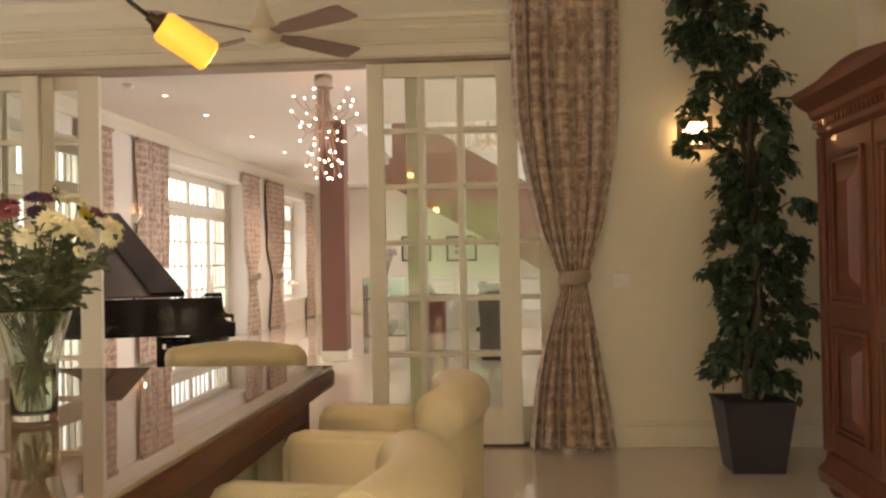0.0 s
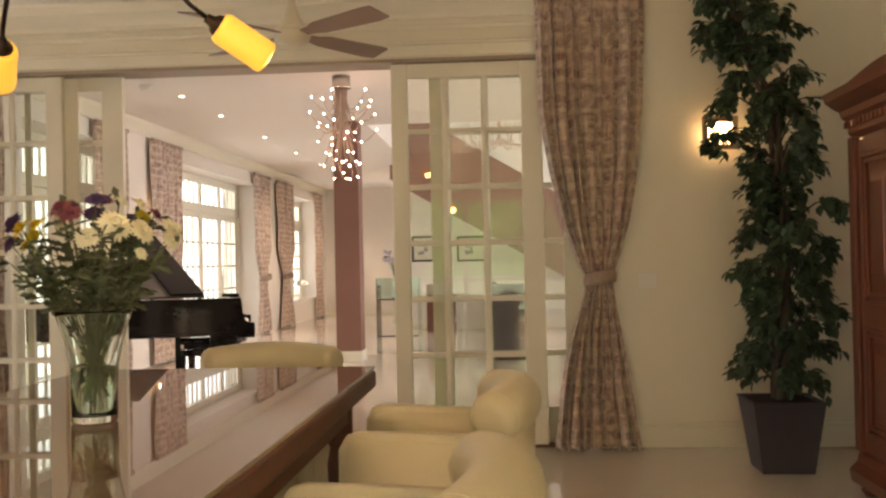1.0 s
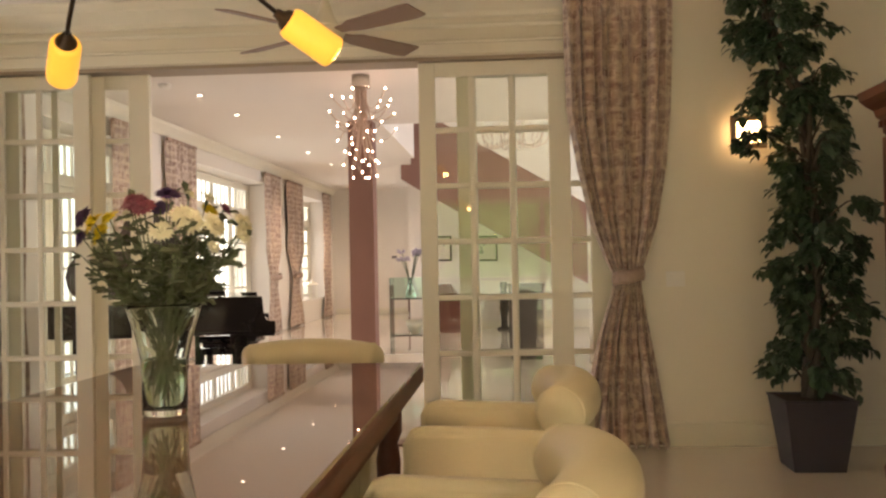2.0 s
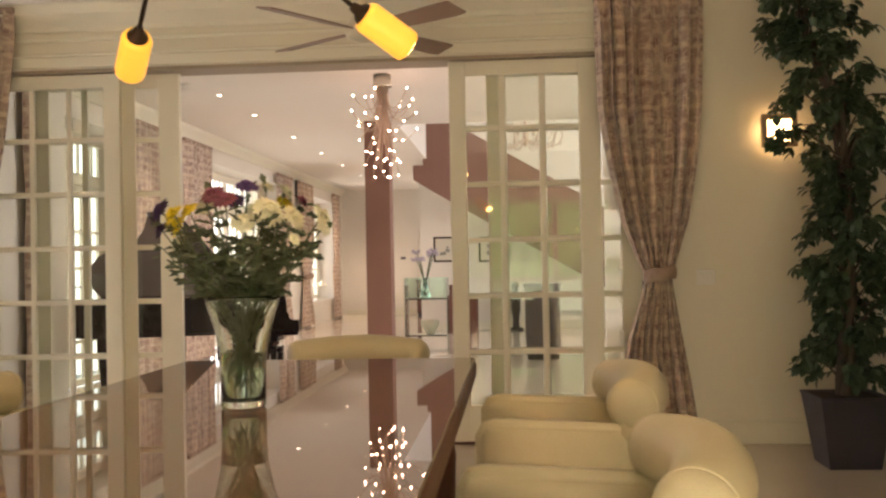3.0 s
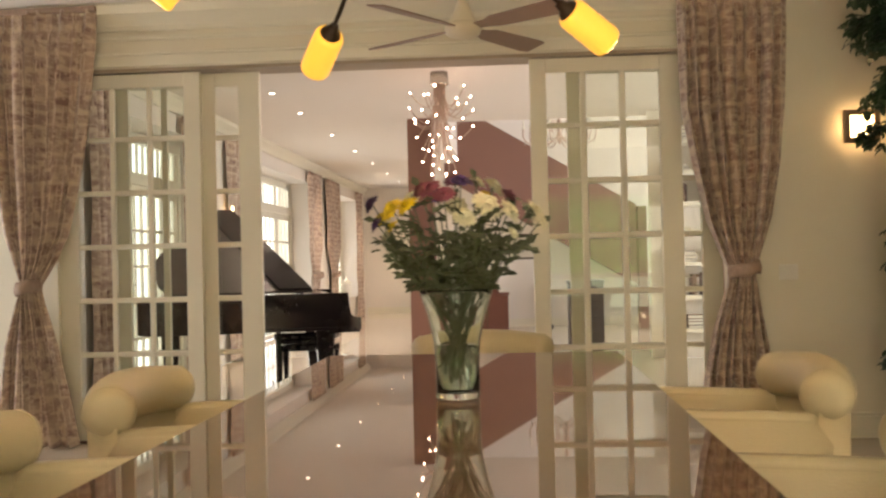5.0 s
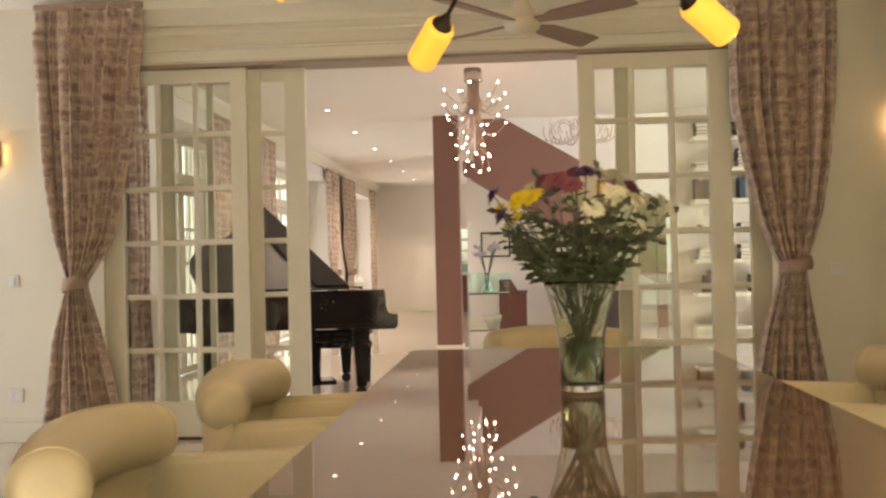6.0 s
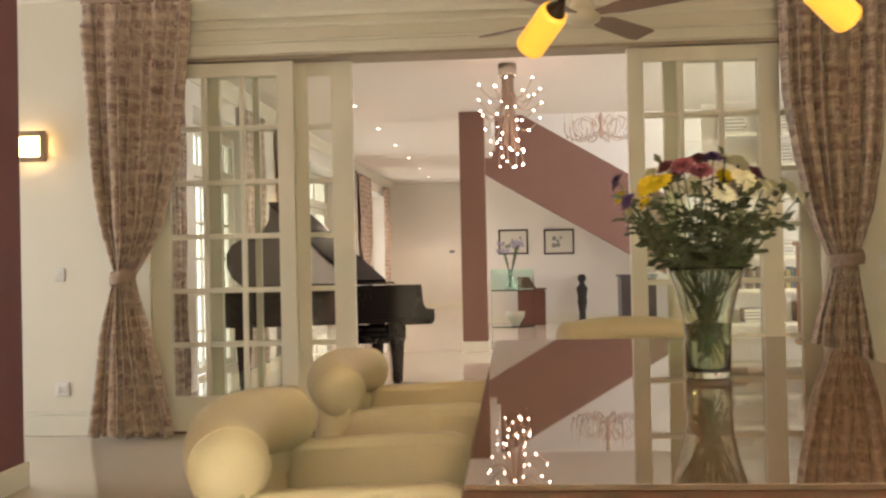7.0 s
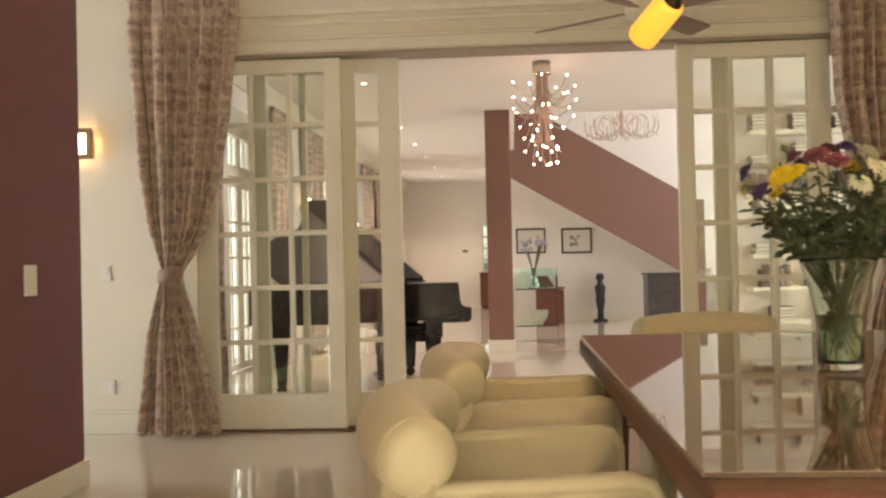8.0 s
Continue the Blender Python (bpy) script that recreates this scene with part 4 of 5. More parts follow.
        for q_ in range(14):
            leaf(st_[rnd.randint(5, 8)] + Vector((rnd.gauss(0, .008), rnd.gauss(0, .008), rnd.gauss(0, .008))), Vector((rnd.gauss(e.x * 3, .7), rnd.gauss(e.y * 3, .7), rnd.uniform(-.2, .7))), rnd.uniform(0.022, 0.05))
    part("foliage", lfs, mat("dark_foliage", (0.075, 0.092, 0.046), 0.5, var=0.5, scale=20, bump=0.1), f, "dark green leaves")


bouquet()


# pendant light over the table
def pendant():
    C = Vector((-1.02, -0.62, 2.36))
    p = thing("pendant_light", *C, 0, "bronze pendant light with bent arms and amber glass shades", "pendant light")
    cc = bmesh.new()
    lathe(cc, [(0, 0.608), (0.07, 0.608), (0.07, 0.58), (0.03, 0.565), (0.012, 0.55), (0.012, 0.06), (0.035, 0.05), (0.045, 0.0), (0.03, -0.04), (0, -0.05)], 20)
    part("hub", cc, M_dark, p, "", True)
    # shade neck, tip
    shades = [((-0.664, -0.68, 1.847), (-0.548, -0.61, 1.767)), ((-1.323, -0.533, 1.847), (-1.40, -0.405, 1.768)), ((-1.72, -0.62, 2.03), (-1.80, -0.62, 1.93)), ((-0.82, -0.30, 2.17), (-0.76, -0.20, 2.10)), ((-1.05, -0.95, 2.12), (-1.03, -1.07, 2.04))]
    for a, b in shades:
        a, b = Vector(a) - C, Vector(b) - C
        d = (b - a).normalized()
        sh = bmesh.new()
        m = Matrix.Translation(a) @ d.to_track_quat("Z", "Y").to_matrix().to_4x4()
        L = (b - a).length
        lathe(sh, [(0.026, 0.006), (0.038, 0.010), (0.0435, 0.022), (0.0445, L - 0.012), (0.043, L - 0.004), (0.037, L), (0, L)], 32, m=m)
        arm = bmesh.new()
        s0 = a - d * 0.025
        tube(arm, bez((0, 0, 0.0), Vector((s0.x * 0.35, s0.y * 0.35, 0.12)), s0 - d * 0.30, s0, 16), 0.0065, 8)
        ar = part("arm", arm, M_dark, p, "", True)
        so = bmesh.new()
        lathe(so, [(0, -0.03), (0.012, -0.03), (0.016, -0.012), (0.026, -0.004), (0.032, 0.010), (0.030, 0.022), (0, 0.022)], 18, m=m)
        part("socket", so, M_dark, ar, "", True)
        part("shade", sh, M_amber, ar, "glowing amber glass shade", True)
        lamp("pendant_bulb", "POINT", Matrix.Translation(C + a + d * (L + 0.03)), 2.0, (1, 0.6, 0.2), 0.03)


pendant()


# ceiling fan
def fan():
    f = thing("ceiling_fan", -1.06, 1.92, 2.44, 0, "cream ceiling fan with four taupe blades", "ceiling fan")
    r = bmesh.new()
    lathe(r, [(0, 0.528), (0.06, 0.528), (0.06, 0.49), (0.015, 0.47), (0.015, 0.22), (0.02, 0.18), (0.045, 0.10), (0.075, 0.045), (0.09, 0.03), (0.0, 0.03)], 28)
    part("rod", r, M_fan, f, "", True)
    h = bmesh.new()
    lathe(h, [(0, 0.028), (0.098, 0.028), (0.102, 0.0), (0.09, -0.03), (0.05, -0.045), (0.02, -0.055), (0, -0.055)], 28)
    part("motor", h, M_fan, f, "", True)
    for a in (53, -37, -127, 143):
        b = bmesh.new()
        prism(b, [(0.09, -0.028), (0.16, -0.035), (0.22, -0.062), (0.60, -0.075), (0.66, -0.07), (0.67, 0.06), (0.60, 0.072), (0.22, 0.055), (0.16, 0.035), (0.09, 0.028)], "z", -0.004, 0.004)
        bmesh.ops.transform(b, matrix=pose(0, 0, 0.004, 0, 0, a) @ pose(0, 0, 0, -13), verts=b.verts)
        part("blade", b, M_blade, f, "taupe wooden blade")


fan()

# ---- far room ----


def spot(x, y):
    s = thing("downlight", x, y, CE, 0, "small round recessed ceiling downlight, lit", "downlight", "ceiling downlights")
    b = bmesh.new()
    lathe(b, [(0.025, 0), (0.036, -0.001), (0.036, -0.005), (0.025, -0.007)], 20)
    part("bezel", b, M_chrome, s, "", True)
    e = bmesh.new()
    lathe(e, [(0, -0.0075), (0.024, -0.0075), (0.024, -0.001), (0, -0.001)], 16)
    part("lens", e, M_spot, s)


for y in (6.48, 7.81, 9.78, 11.7, 13.6, 15.6, 17.6):
    spot(-3.265, y)
sd = bmesh.new()
lathe(sd, [(0, -0.045), (0.04, -0.045), (0.055, -0.03), (0.06, -0.002), (0, -0.002)], 20)
tagged(part("smoke_detector", sd, M_plastic, None, "round white smoke detector on the ceiling", True), "", "smoke detector").location = (-3.4, 5.85, CE)


def chandelier():
    c = thing("bulb_chandelier", -1.475, 5.73, CE, 0, "tangled wire chandelier of small glowing bulbs", "chandelier")
    b = bmesh.new()
    lathe(b, [(0, -0.002), (0.085, -0.002), (0.085, -0.10), (0.09, -0.105), (0.09, -0.118), (0, -0.118)], 32)
    part("canopy", b, M_chrome, c, "", True)
    rnd = random.Random(3)
    for i in range(46):
        an = i * 2.39996 + rnd.uniform(-.25, .25)
        ca, sa = math.cos(an), math.sin(an)
        k = Vector((0.055 * ca, 0.055 * sa, -0.115))
        if i < 20:
            # upper spray: down inside the bundle, then curling outwards and up
            z, R = -0.14 - 0.38 * (i / 19) + rnd.uniform(-.03, .03), rnd.uniform(0.14, 0.40)
            e = Vector((R * ca, R * sa, z))
            dip = min(z - rnd.uniform(0.05, 0.16), -0.34)
            pts = bez(k, (0.03 * ca, 0.03 * sa, dip * 1.1), (e.x * .55, e.y * .55, dip - 0.05), e, 16)
        else:
            # lower spray: a narrowing basket
            t = (i - 20) / 25
            z = -0.52 - 0.46 * t + rnd.uniform(-.03, .03)
            R = (0.27 - 0.13 * t) * rnd.uniform(0.45, 1.1)
            e = Vector((R * ca, R * sa, z))
            wob = Vector((rnd.uniform(-.14, .14), rnd.uniform(-.14, .14), 0))
            pts = bez(k, Vector((0, 0, z * 0.45)) - wob * 0.4, Vector((e.x * .6, e.y * .6, z - 0.02)) + wob, e, 16)
        wi = part("wire", tube(bmesh.new(), pts, 0.0042, 5), M_wire, c, "", True)
        part("bulb", ball(bmesh.new(), e, 0.0066, 10, 6), M_bulb, wi, "glowing bulb", True)


chandelier()


def crystal():
    c = thing("crystal_chandelier", -0.06, 11.6, 3.06, 0, "pale scrolled crystal chandelier hanging in the stairwell", "chandelier")
    b = bmesh.new()
    lathe(b, [(0, 2.58), (0.008, 2.58), (0.008, 0.5), (0.03, 0.42), (0.015, 0.3), (0.045, 0.2), (0.02, 0.1), (0.05, 0.0), (0.015, -0.08), (0, -0.11)], 14)
    part("stem", b, M_wire, c, "", True)
    for i in range(10):
        an = 2 * math.pi * i / 10
        d = Vector((math.cos(an), math.sin(an), 0))
        a = bmesh.new()
        tube(a, bez((0, 0, 0.05), d * 0.25 + Vector((0, 0, -0.22)), d * 0.52 + Vector((0, 0, -0.1)), d * 0.46 + Vector((0, 0, 0.14)), 14), 0.009, 6)
        tube(a, bez(d * 0.10 + Vector((0, 0, 0.10)), d * 0.22 + Vector((0, 0, 0.32)), d * 0.42 + Vector((0, 0, 0.22)), d * 0.30 + Vector((0, 0, 0.02)), 12), 0.006, 6)
        ar = part("arm", a, M_wire, c, "", True)
        k = bmesh.new()
        lathe(k, [(0, 0.14), (0.03, 0.15), (0.012, 0.165), (0.012, 0.25), (0.006, 0.29), (0, 0.30)], 10, d * 0.46)
        part("candle", k, M_trim, ar, "cream candle bulb", True)
        for q in range(3):
            z = bmesh.new()
            lathe(z, [(0, -0.08), (0.012, -0.05), (0.005, -0.01), (0, 0)], 6, d * (0.2 + 0.12 * q) + Vector((0, 0, -0.02)))
            part("drop", z, M_crystal, ar)

    c.matrix_basis = pose(-0.06, 11.6, 3.06) @ Matrix.Diagonal((1.2, 1.2, 1, 1))


crystal()


# grand piano
def piano():
    p = thing("grand_piano", -2.15, 5.05, 0, 17, "black lacquered grand piano with its lid propped open", "grand piano")
    # keyboard end towards +x, spine along the near side; local x runs from the nose to the tail (negative)
    out = [(-0.28, 0.0), (-1.75, 0.0)] + [(-1.75 - 0.14 * math.sin(a), 0.24 - 0.24 * math.cos(a)) for a in np.linspace(0.3, math.pi, 8)] + [(v.x, v.y) for v in bez((-1.70, 0.52, 0), (-1.3, 0.6, 0), (-1.25, 1.42, 0), (-0.75, 1.46, 0), 12)] + [(-0.28, 1.46)]
    b = bmesh.new()
    prism(b, out, "z", 0.62, 0.94)
    part("rim", b, M_black, p)
    for y in (0.0, 1.36):
        a = bmesh.new()
        prism(a, [(-0.28, 0.60), (-0.28, 0.94), (-0.115, 0.938), (-0.108, 0.90), (-0.10, 0.80), (-0.088, 0.752), (-0.07, 0.732), (-0.04, 0.724), (-0.005, 0.722), (0.0, 0.71), (0.0, 0.625), (-0.02, 0.60)], "y", y, y + 0.10)
        part("cheek", a, M_black, p)
    part("key_bed", boxm(-0.279, -0.002, 0.101, 1.359, 0.585, 0.66, 0.004), M_black, p)
    part("fallboard", boxm(-0.279, -0.20, 0.101, 1.359, 0.662, 0.92, 0.006), M_black, p)
    k = bmesh.new()
    box(k, -0.199, -0.03, 0.13, 1.33, 0.662, 0.69, 0.002)
    part("keys", k, M_plastic, p, "white piano keys")
    md = bmesh.new()
    prism(md, [(-0.45, 0.945), (-0.62, 1.19), (-0.66, 1.21), (-0.68, 1.19), (-0.48, 0.945)], "y", 0.55, 1.05)
    part("music_desk", md, M_black, p)
    # lid hinged on the near side, its front flap folded back on it
    # paler than the black lacquer: the room's reflection put into the base colour
    M_lid = mat("satin_lid_painted_reflection", (0.050, 0.036, 0.034), 0.30, var=0.15, scale=2, bump=0.02)
    swing = Matrix.Translation((0, 0.0, 0.955)) @ pose(0, 0, 0, 31)
    lid = prism(bmesh.new(), [(-0.42, 0.0), (-1.62, 0.0), (-1.71, 0.16), (-1.755, 0.34), (-1.755, 0.52), (-1.71, 0.68), (-1.62, 0.79), (-1.50, 0.85), (-1.41, 0.96), (-1.36, 1.15), (-1.34, 1.46), (-1.07, 1.46)], "z", -0.010, 0.010)
    bmesh.ops.transform(lid, matrix=swing, verts=lid.verts)
    ld = part("lid", lid, M_lid, p, "raised lid with a satin outer face, coloured paler for reflected light")
    flap = prism(bmesh.new(), [(-0.425, 0.01), (-0.70, 0.01), (-1.35, 1.47), (-1.075, 1.47)], "z", 0.011, 0.033)
    bmesh.ops.transform(flap, matrix=swing, verts=flap.verts)
    part("front_flap", flap, M_black, ld, "front flap folded back on the lid")
    pr = bmesh.new()
    tube(pr, [(-0.95, 1.36, 0.945), swing @ Vector((-0.98, 1.12, -0.012))], 0.012, 8)
    part("prop_stick", pr, M_black, p)
    part("rim_moulding", boxm(-1.74, -0.12, -0.012, -0.001, 0.615, 0.645, 0.004), M_black, p)
    for x, y in ((-0.31, 0.18), (-0.31, 1.28), (-1.62, 0.3)):
        l = bmesh.new()
        box(l, x - 0.075, x + 0.075, y - 0.075, y + 0.075, 0.46, 0.619, 0.006)
        prism(l, [(x - 0.065, 0.46), (x + 0.065, 0.46), (x + 0.04, 0.09), (x - 0.04, 0.09)], "y", y - 0.05, y + 0.05)
        lg = part("leg", l, M_black, p)
        w = bmesh.new()
        bmesh.ops.create_cone(w, cap_ends=True, segments=16, radius1=0.045, radius2=0.045, depth=0.03, matrix=Matrix.Translation((x, y, 0.045)) @ pose(0, 0, 0, 90))
        part("castor", w, M_dark, lg)
    ly = bmesh.new()
    box(ly, -0.70, -0.66, 0.60, 0.63, 0.10, 0.62), box(ly, -0.70, -0.66, 0.83, 0.86, 0.10, 0.62), box(ly, -0.74, -0.48, 0.58, 0.88, 0.06, 0.10, 0.005)
    part("pedal_lyre", ly, M_black, p)


piano()


def bench():
    b = thing("piano_bench", -2.83, 5.98, 0, 0, "black adjustable piano bench tucked under the keyboard", "bench")
    part("cushion", boxm(-0.30, 0.30, -0.17, 0.17, 0.47, 0.535, 0.022, 3), M_black, b, "padded black seat", True)
    part("lift_frame", boxm(-0.24, 0.24, -0.13, 0.13, 0.425, 0.468, 0.004), M_black, b)
    part("frame", boxm(-0.28, 0.28, -0.16, 0.16, 0.36, 0.42, 0.006), M_black, b)
    for x in (-0.25, 0.25):
        for y in (-0.13, 0.13):
            l = prism(bmesh.new(), [(x - 0.03, 0.36), (x + 0.03, 0.36), (x + 0.024, 0.2), (x + 0.016, 0), (x - 0.016, 0), (x - 0.024, 0.2)], "y", y - 0.022, y + 0.022)
            part("leg", l, M_black, b)
        part("knob", lathe(bmesh.new(), [(0, -0.01), (0.03, -0.01), (0.03, 0.012), (0, 0.02)], 14, m=pose(x * 1.18, 0, 0.39, 0, 90 if x > 0 else -90)), M_dark, b, "round height knob", True)


bench()

# curtains along the window wall
for a, b, s in ((4.45, 4.85, 1), (6.70, 7.55, 1), (8.28, 9.35, 1), (12.95, 14.0, 1), (14.55, 15.8, 1), (17.95, 18.75, 1)):
    tie = abs(a - 12.95) < .01 or abs(a - 14.55) < .01
    m_ = (a + b) / 2
    rows_ = [(2.78, a, b), (1.5, a + .04, b - .04), (1.0, m_ - .20, m_ + .20), (0.6, m_ - .30, m_ + .30), (0.02, a + .10, b - .06)] if tie else [(2.78, a, b), (1.2, a + .03, b - .03), (0.02, a, b)]
    curtain("curtain", rows_, "y", -4.30, 0.05, 7, "long taupe curtain gathered in a tieback by the windows" if tie else "long taupe curtain hanging straight by the windows", tie, -1)


def framed(name, x, y, z, w_, h_, rz, label):
    f = thing(name, x, y, z, rz, label, "picture")
    fr = bmesh.new()
    t = 0.03
    box(fr, -w_ / 2, w_ / 2, -0.03, -0.002, h_ / 2 - t, h_ / 2, 0.004), box(fr, -w_ / 2, w_ / 2, -0.03, -0.002, -h_ / 2, -h_ / 2 + t, 0.004)
    box(fr, -w_ / 2, -w_ / 2 + t, -0.03, -0.002, -h_ / 2 + t, h_ / 2 - t, 0.004), box(fr, w_ / 2 - t, w_ / 2, -0.03, -0.002, -h_ / 2 + t, h_ / 2 - t, 0.004)
    part("frame", fr, M_gold, f, "black and gilt frame")
    part("mount", boxm(-w_ / 2 + t, w_ / 2 - t, -0.012, -0.004, -h_ / 2 + t, h_ / 2 - t), M_paper, f)
    rnd = random.Random(int(abs(x * 100)))
    for i in range(5):
        cx, cz, r = rnd.uniform(-.28, .28) * w_, rnd.uniform(-.25, .2) * h_, rnd.uniform(.03, .08) * w_
        g = prism(bmesh.new(), [(cx + r * math.cos(a), cz + r * rnd.uniform(.7, 1.2) * math.sin(a)) for a in np.linspace(0, 5.6, 9)], "y", -0.0125 - i * 0.002, -0.014 - i * 0.002)
        part("brush_mark", g, M_ink, f, "pale grey-green brush mark")



framed("framed_picture", -1.445, 14.0, 1.445, 0.53, 0.45, 0, "framed pale drawing on the white wall")
framed("framed_picture", -0.63, 14.0, 1.43, 0.54, 0.45, 0, "framed pale drawing beneath the stair")
framed("framed_picture", -4.36, 8.85, 1.44, 0.36, 0.46, 90, "small dark framed picture between curtains")
framed("framed_picture", -4.36, 15.83, 1.46, 0.28, 0.46, 90, "narrow dark framed picture between curtains")

# dark carved figure, kept plain
f = bmesh.new()
lathe(f, [(0, 0.0), (0.13, 0.0), (0.12, 0.04), (0.06, 0.05), (0.055, 0.2), (0.085, 0.36), (0.075, 0.45), (0.10, 0.6), (0.05, 0.67), (0.045, 0.7), (0.075, 0.76), (0.06, 0.83), (0, 0.85)], 18)
tagged(part("statue", f, M_iron, None, "dark carved wooden statue standing on the floor", True), "", "statue").location = (-0.26, 13.7, 0)


def chest(x, y, w_, d_, h_):
    c = thing("chest_of_drawers", x, y, 0, 0, "dark grey painted chest with small metal knobs", "chest")
    part("carcass", boxm(-w_ / 2, w_ / 2, -d_ / 2, d_ / 2, 0.06, h_ - 0.03, 0.004), M_grey, c)
    part("top", boxm(-w_ / 2 - 0.02, w_ / 2 + 0.02, -d_ / 2 - 0.02, d_ / 2, h_ - 0.03, h_, 0.005), M_grey, c)
    part("plinth", boxm(-w_ / 2 + .02, w_ / 2 - .02, -d_ / 2 + .02, d_ / 2, 0, 0.06), M_iron, c)
    for i in range(4):
        z = 0.09 + i * (h_ - 0.14) / 4
        d = part("drawer", boxm(-w_ / 2 + .02, w_ / 2 - .02, -d_ / 2 - 0.012, -d_ / 2, z, z + (h_ - 0.14) / 4 - 0.012, 0.003), M_grey, c)
        for s in (-1, 1):
            kn = bmesh.new()
            ball(kn, (s * w_ * .25, -d_ / 2 - 0.028, z + (h_ - .14) / 8), 0.015)
            part("knob", kn, M_dark, d, "", True)


chest(0.06, 8.75, 0.42, 0.42, 0.92)

# glass display stand with vase and bowl
g = thing("glass_stand", -1.475, 9.95, 0, 0, "green-edged glass display stand with two shelves", "display stand")
for x in (-0.29, 0.28):
    part("side_panel", boxm(x, x + 0.012, -0.2, 0.2, 0, 1.0), M_green_glass, g)
for z in (0.215, 0.712):
    part("shelf", boxm(-0.277, 0.279, -0.2, 0.2, z, z + 0.012), M_green_glass, g)
    part("shelf_edge", boxm(-0.277, 0.279, -0.214, -0.2005, z - 0.006, z + 0.012), M_iron, g, "dark shelf edge")
part("back_panel", boxm(-0.277, 0.279, 0.188, 0.2, 0.726, 1.0), M_green_glass, g)
bw = bmesh.new()
lathe(bw, [(0, 0), (0.05, 0), (0.06, 0.02), (0.12, 0.11), (0.13, 0.19), (0.122, 0.19), (0.11, 0.11), (0, 0.03)], 24)
tagged(part("bowl", bw, M_trim, None, "white ceramic bowl on the glass stand", True), "", "bowl").location = (-1.44, 9.93, 0.228)
fv = thing("flower_vase", -1.50, 9.95, 0.725, 0, "slim glass vase of lilac flowers on the glass stand", "vase")
v = bmesh.new()
lathe(v, [(0, 0), (0.07, 0), (0.075, 0.03), (0.04, 0.16), (0.028, 0.22), (0.034, 0.27), (0.031, 0.27), (0.025, 0.22), (0, 0.03)], 20)
part("glass_body", v, M_green_glass, fv, "", True)
rnd = random.Random(8)
for i in range(10):
    e = Vector((rnd.uniform(-.13, .15), rnd.uniform(-.1, .1), rnd.uniform(.50, .64)))
    sbm = tube(bmesh.new(), bez((0, 0, 0.03), (0, 0, .2), (e.x * .4, e.y * .4, .35), e, 8), 0.005, 5)
    so = part("stem", sbm, M_stem, fv)
    h = bmesh.new()
    for j in range(14):
        an = rnd.uniform(0, 6.28)
        d = Vector((math.cos(an), math.sin(an) * .6, rnd.uniform(-.3, .7))) * rnd.uniform(.04, .09)
        tube(h, [e, e + d * .6, e + d], [0.002, 0.012, 0.004], 5)
    part("flower_head", h, mat("lilac_petals", (0.46, 0.41, 0.52), 0.6, var=0.2, scale=30) if i == 0 else bpy.data.materials["lilac_petals"], so, "lilac flower")

# writing bureau near the far wall
bu = thing("bureau", -1.17, 13.45, 0, 0, "small reddish brown sloping bureau", "bureau")
b = bmesh.new()
prism(b, [(-0.22, 0.0), (0.25, 0.0), (0.25, 0.58), (0.12, 0.60), (-0.02, 0.82), (-0.22, 0.82)], "y", -0.3, 0.3)
part("body", b, M_wood, bu)
part("top", boxm(0.0, 0.27, -0.32, 0.32, 0.602, 0.625, 0.004), M_wood, bu)

# open shelves on a white back panel
BX, BY = 0.95, 7.90
bk = thing("bookcase", BX, BY, 0, 0, "tall white open bookshelves, half full of books", "bookcase")
part("back", boxm(-0.16, 1.75, 0.30, 0.33, 0, 2.92), M_white, bk)
SH = [0.36, 0.74, 1.122, 1.491, 1.814, 2.177, 2.534]
for z in SH:
    part("shelf", boxm(0, 1.74, 0.0, 0.298, z - 0.045, z, 0.003), M_trim, bk)
part("upright", boxm(1.70, 1.74, 0.001, 0.298, 0, 0.314, 0.002), M_trim, bk)
part("upright", boxm(0.0, 0.04, 0.001, 0.298, 0, 0.314, 0.002), M_trim, bk)
rnd = random.Random(4)


def book(x, z, w_, h_, d_, col, flat):
    o = thing("book", BX + x, BY + 0.03, z + 0.001, 0, "cloth-bound book lying in a stack on a white shelf" if flat else "upright cloth-bound book on a white shelf", "book", "books on the shelves")
    part("cover", boxm(0, w_, 0, d_, 0, h_, 0.002), BOOKS[col], o)
    if flat:
        part("pages", boxm(0.006, w_ - 0.006, -0.0015, 0.0, 0.005, h_ - 0.005), M_paper, o)
    else:
        part("pages", boxm(0.003, w_ - 0.003, 0.01, d_ - 0.005, h_ + 0.0005, h_ + 0.002), M_paper, o)


def stack(x, z, n, cols, w0=0.26):
    for i in range(n):
        w_, h_ = w0 * rnd.uniform(0.85, 1.0), rnd.uniform(0.030, 0.046)
        book(x + rnd.uniform(0, 0.02), z, w_, h_, 0.2, cols[i % len(cols)], True)
        z += h_ + 0.002


def row(x, z, n, cols):
    for i in range(n):
        w_ = rnd.uniform(0.025, 0.045)
        book(x, z, w_, rnd.uniform(0.2, 0.26), 0.19, cols[i % len(cols)], False)
        x += w_ + 0.002


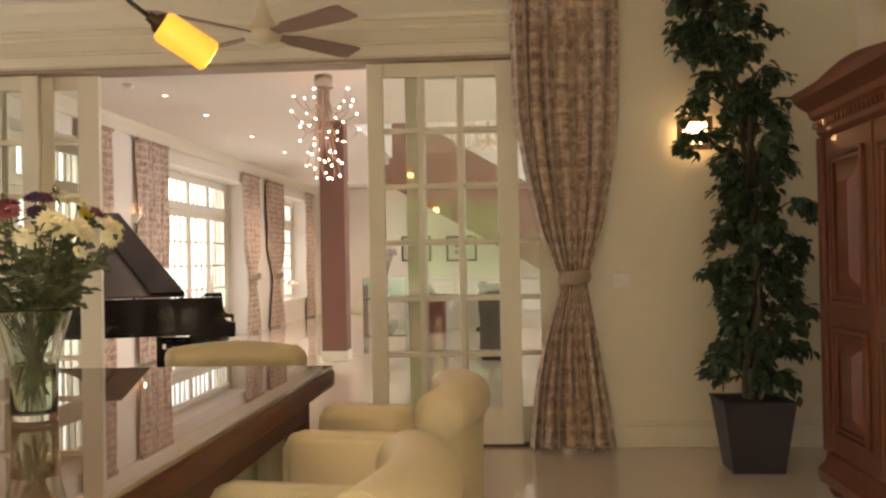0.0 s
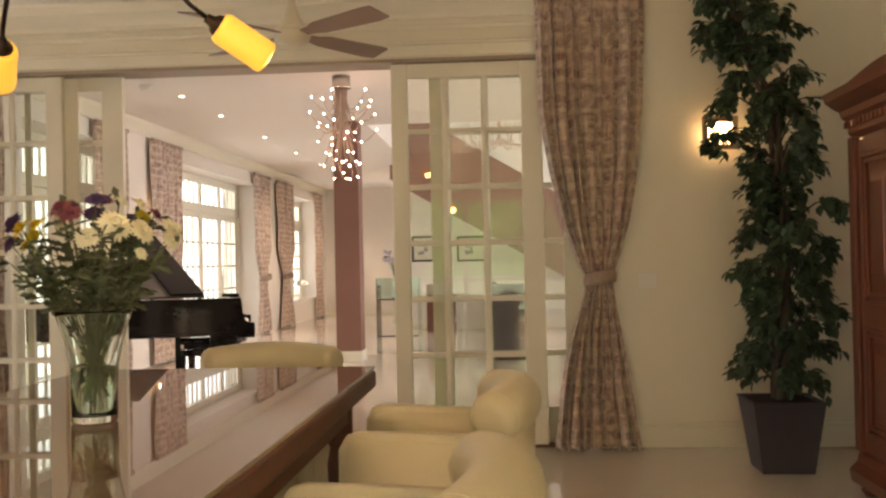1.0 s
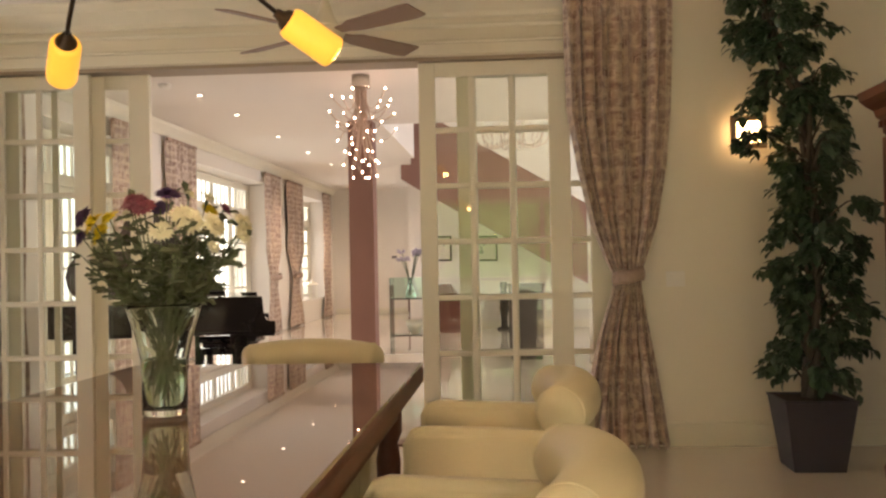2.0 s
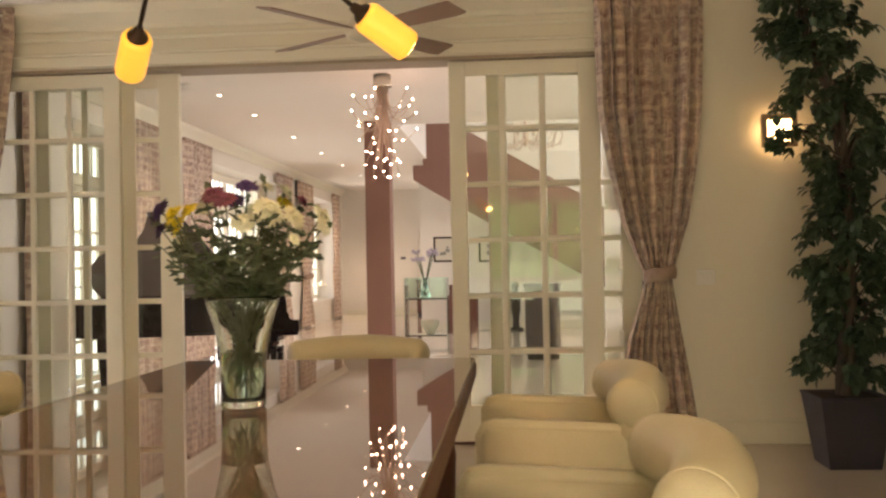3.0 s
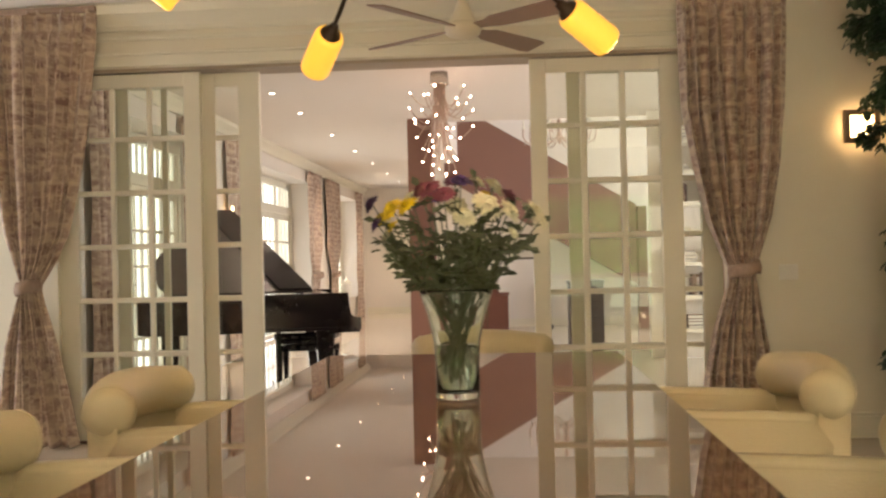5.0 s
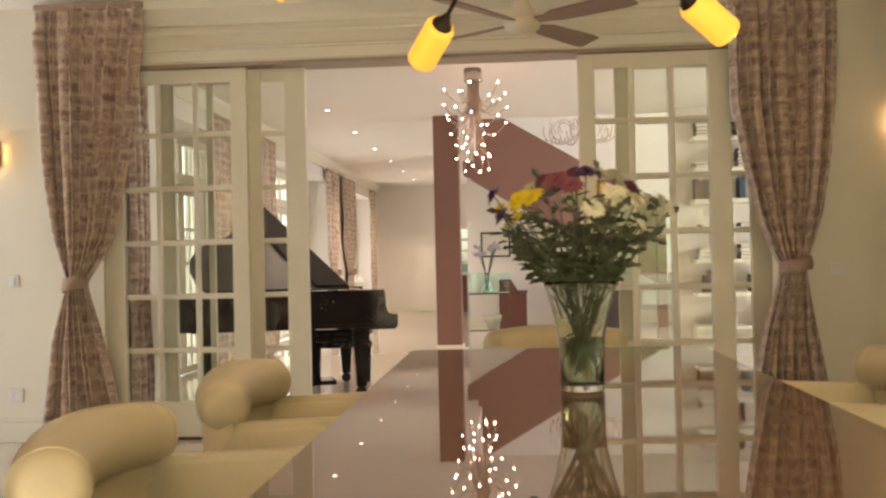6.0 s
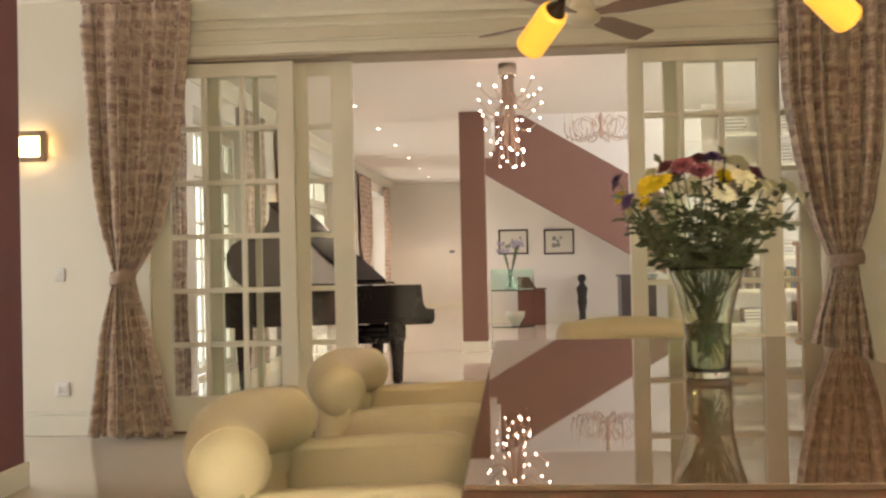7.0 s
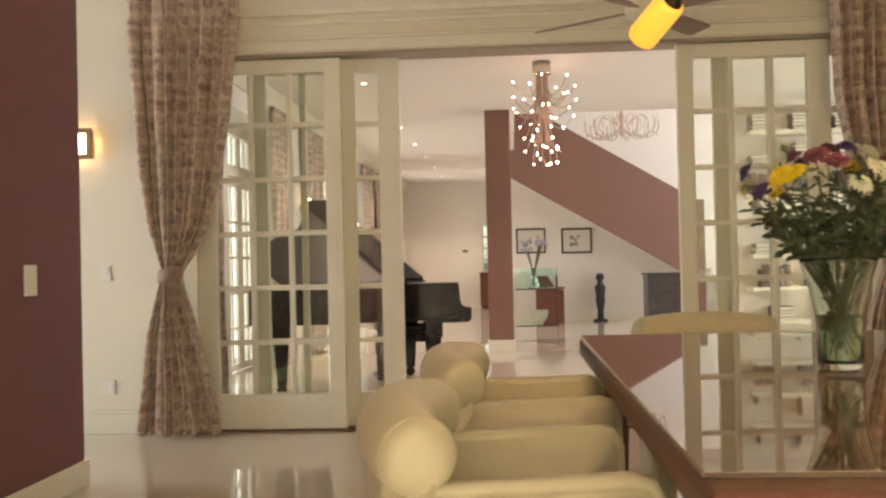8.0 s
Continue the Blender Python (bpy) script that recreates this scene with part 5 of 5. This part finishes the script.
stack(0.03, 2.534, 5, (0, 1, 0)), stack(0.48, 2.534, 5, (0, 0, 1)), stack(0.95, 2.534, 4, (1, 0)), row(1.35, 2.534, 5, (0, 4, 1))
stack(0.01, 2.177, 2, (0, 1)), stack(0.50, 2.177, 6, (0, 1, 0), 0.3), stack(1.0, 2.177, 3, (1, 0))
row(0.02, 1.814, 6, (1, 1, 0)), row(0.52, 1.814, 5, (2, 2, 4)), row(1.0, 1.814, 7, (0, 1))
stack(0.06, 1.491, 1, (3,), 0.22), stack(0.50, 1.491, 1, (2,), 0.3), stack(1.05, 1.491, 2, (4, 3))
stack(0.03, 1.122, 3, (2, 4, 0), 0.3), stack(0.50, 1.122, 4, (0, 2, 4), 0.3), stack(1.1, 1.122, 2, (1, 0))
row(0.10, 0.74, 8, (0, 1, 4)), row(0.62, 0.74, 6, (2, 0, 3)), stack(0.2, 0.36, 4, (0, 1)), row(0.8, 0.36, 9, (1, 0, 4))

tc = thing("wall_control", -2.89, 19.4, 1.34, 0, "small dark wall control on the passage wall", "thermostat")
part("case", boxm(-0.06, 0.06, -0.02, -0.001, -0.03, 0.03, 0.004), M_grey, tc)

pc = thing("passage_cabinet", -2.30, 19.2, 0, 0, "small dark wooden cabinet beneath the passage window", "cabinet")
part("carcass", boxm(-0.24, 0.24, -0.18, 0.18, 0.05, 0.80, 0.006), M_wood, pc)
part("top", boxm(-0.26, 0.26, -0.20, 0.19, 0.802, 0.83, 0.005), M_wood, pc)
part("plinth", boxm(-0.22, 0.22, -0.16, 0.17, 0, 0.05), M_iron, pc)
for z in (0.08, 0.32, 0.56):
    dr = part("drawer", boxm(-0.22, 0.22, -0.195, -0.181, z, z + 0.22, 0.004), M_wood, pc)
    part("knob", ball(bmesh.new(), (0, -0.207, z + 0.11), 0.013), M_dark, dr, "", True)

# window sill lanterns
for y in (16.9, 17.5):
    ln = thing("lantern", -4.47, y, 0.462, 0, "white metal lantern on the window sill", "lantern", "lanterns")
    l = bmesh.new()
    for sx in (-.09, .08):
        for sy in (-.09, .08):
            box(l, sx, sx + .012, sy, sy + .012, 0, .3)
    box(l, -.1, .1, -.1, .1, 0, .02)
    part("frame", l, M_trim, ln)
    r = bmesh.new()
    lathe(r, [(0, .46), (.015, .45), (.02, .40), (.14, .30), (0, .30)], 4)
    part("roof", r, M_trim, ln)

# half-shade lamp between the far curtains
ws = thing("wall_sconce", -4.36, 8.35, 1.80, 0, "small cream half-shade wall light, lit", "wall light")
h_ = bmesh.new()
prism(h_, [(0.001, -0.05), (0.06, -0.05), (0.10, 0.05), (0.001, 0.05)], "y", -0.09, 0.09)
part("shade", h_, M_trim, ws)
lamp("sconce_light", "POINT", Matrix.Translation((-4.27, 8.35, 1.90)), 0.5, WARM, 0.03)

for y in (6.48, 9.78, 13.6, 17.6):
    lamp("downlight_beam", "SPOT", look((-3.265, y, CE - 0.02), (-3.265, y + 0.01, 0)), 92, (1.0, 0.83, 0.62), 0.03, None, 125)

# timber cabinet just inside the far room
cb = thing("sideboard", 1.12, 4.25, 0, 0, "orange-brown timber sideboard behind the doorway", "sideboard")
M_pine = mat("orange_timber", (0.36, 0.15, 0.06), 0.4, var=0.25, scale=3, bump=0.1, fine=25, stretch=(9, 9, 1))
part("carcass", boxm(-0.36, 0.36, -0.22, 0.22, 0.06, 1.20, 0.004), M_pine, cb)
part("top", boxm(-0.38, 0.38, -0.24, 0.24, 1.202, 1.235, 0.006), M_pine, cb)
part("plinth", boxm(-0.34, 0.34, -0.20, 0.20, 0, 0.058), M_pine, cb)
for sx in (-0.345, 0.005):
    d_ = part("door", boxm(sx, sx + 0.34, -0.24, -0.222, 0.09, 1.17, 0.004), M_pine, cb)
    part("knob", ball(bmesh.new(), (sx + (0.31 if sx < 0 else 0.03), -0.255, 0.65), 0.014), M_dark, d_, "", True)
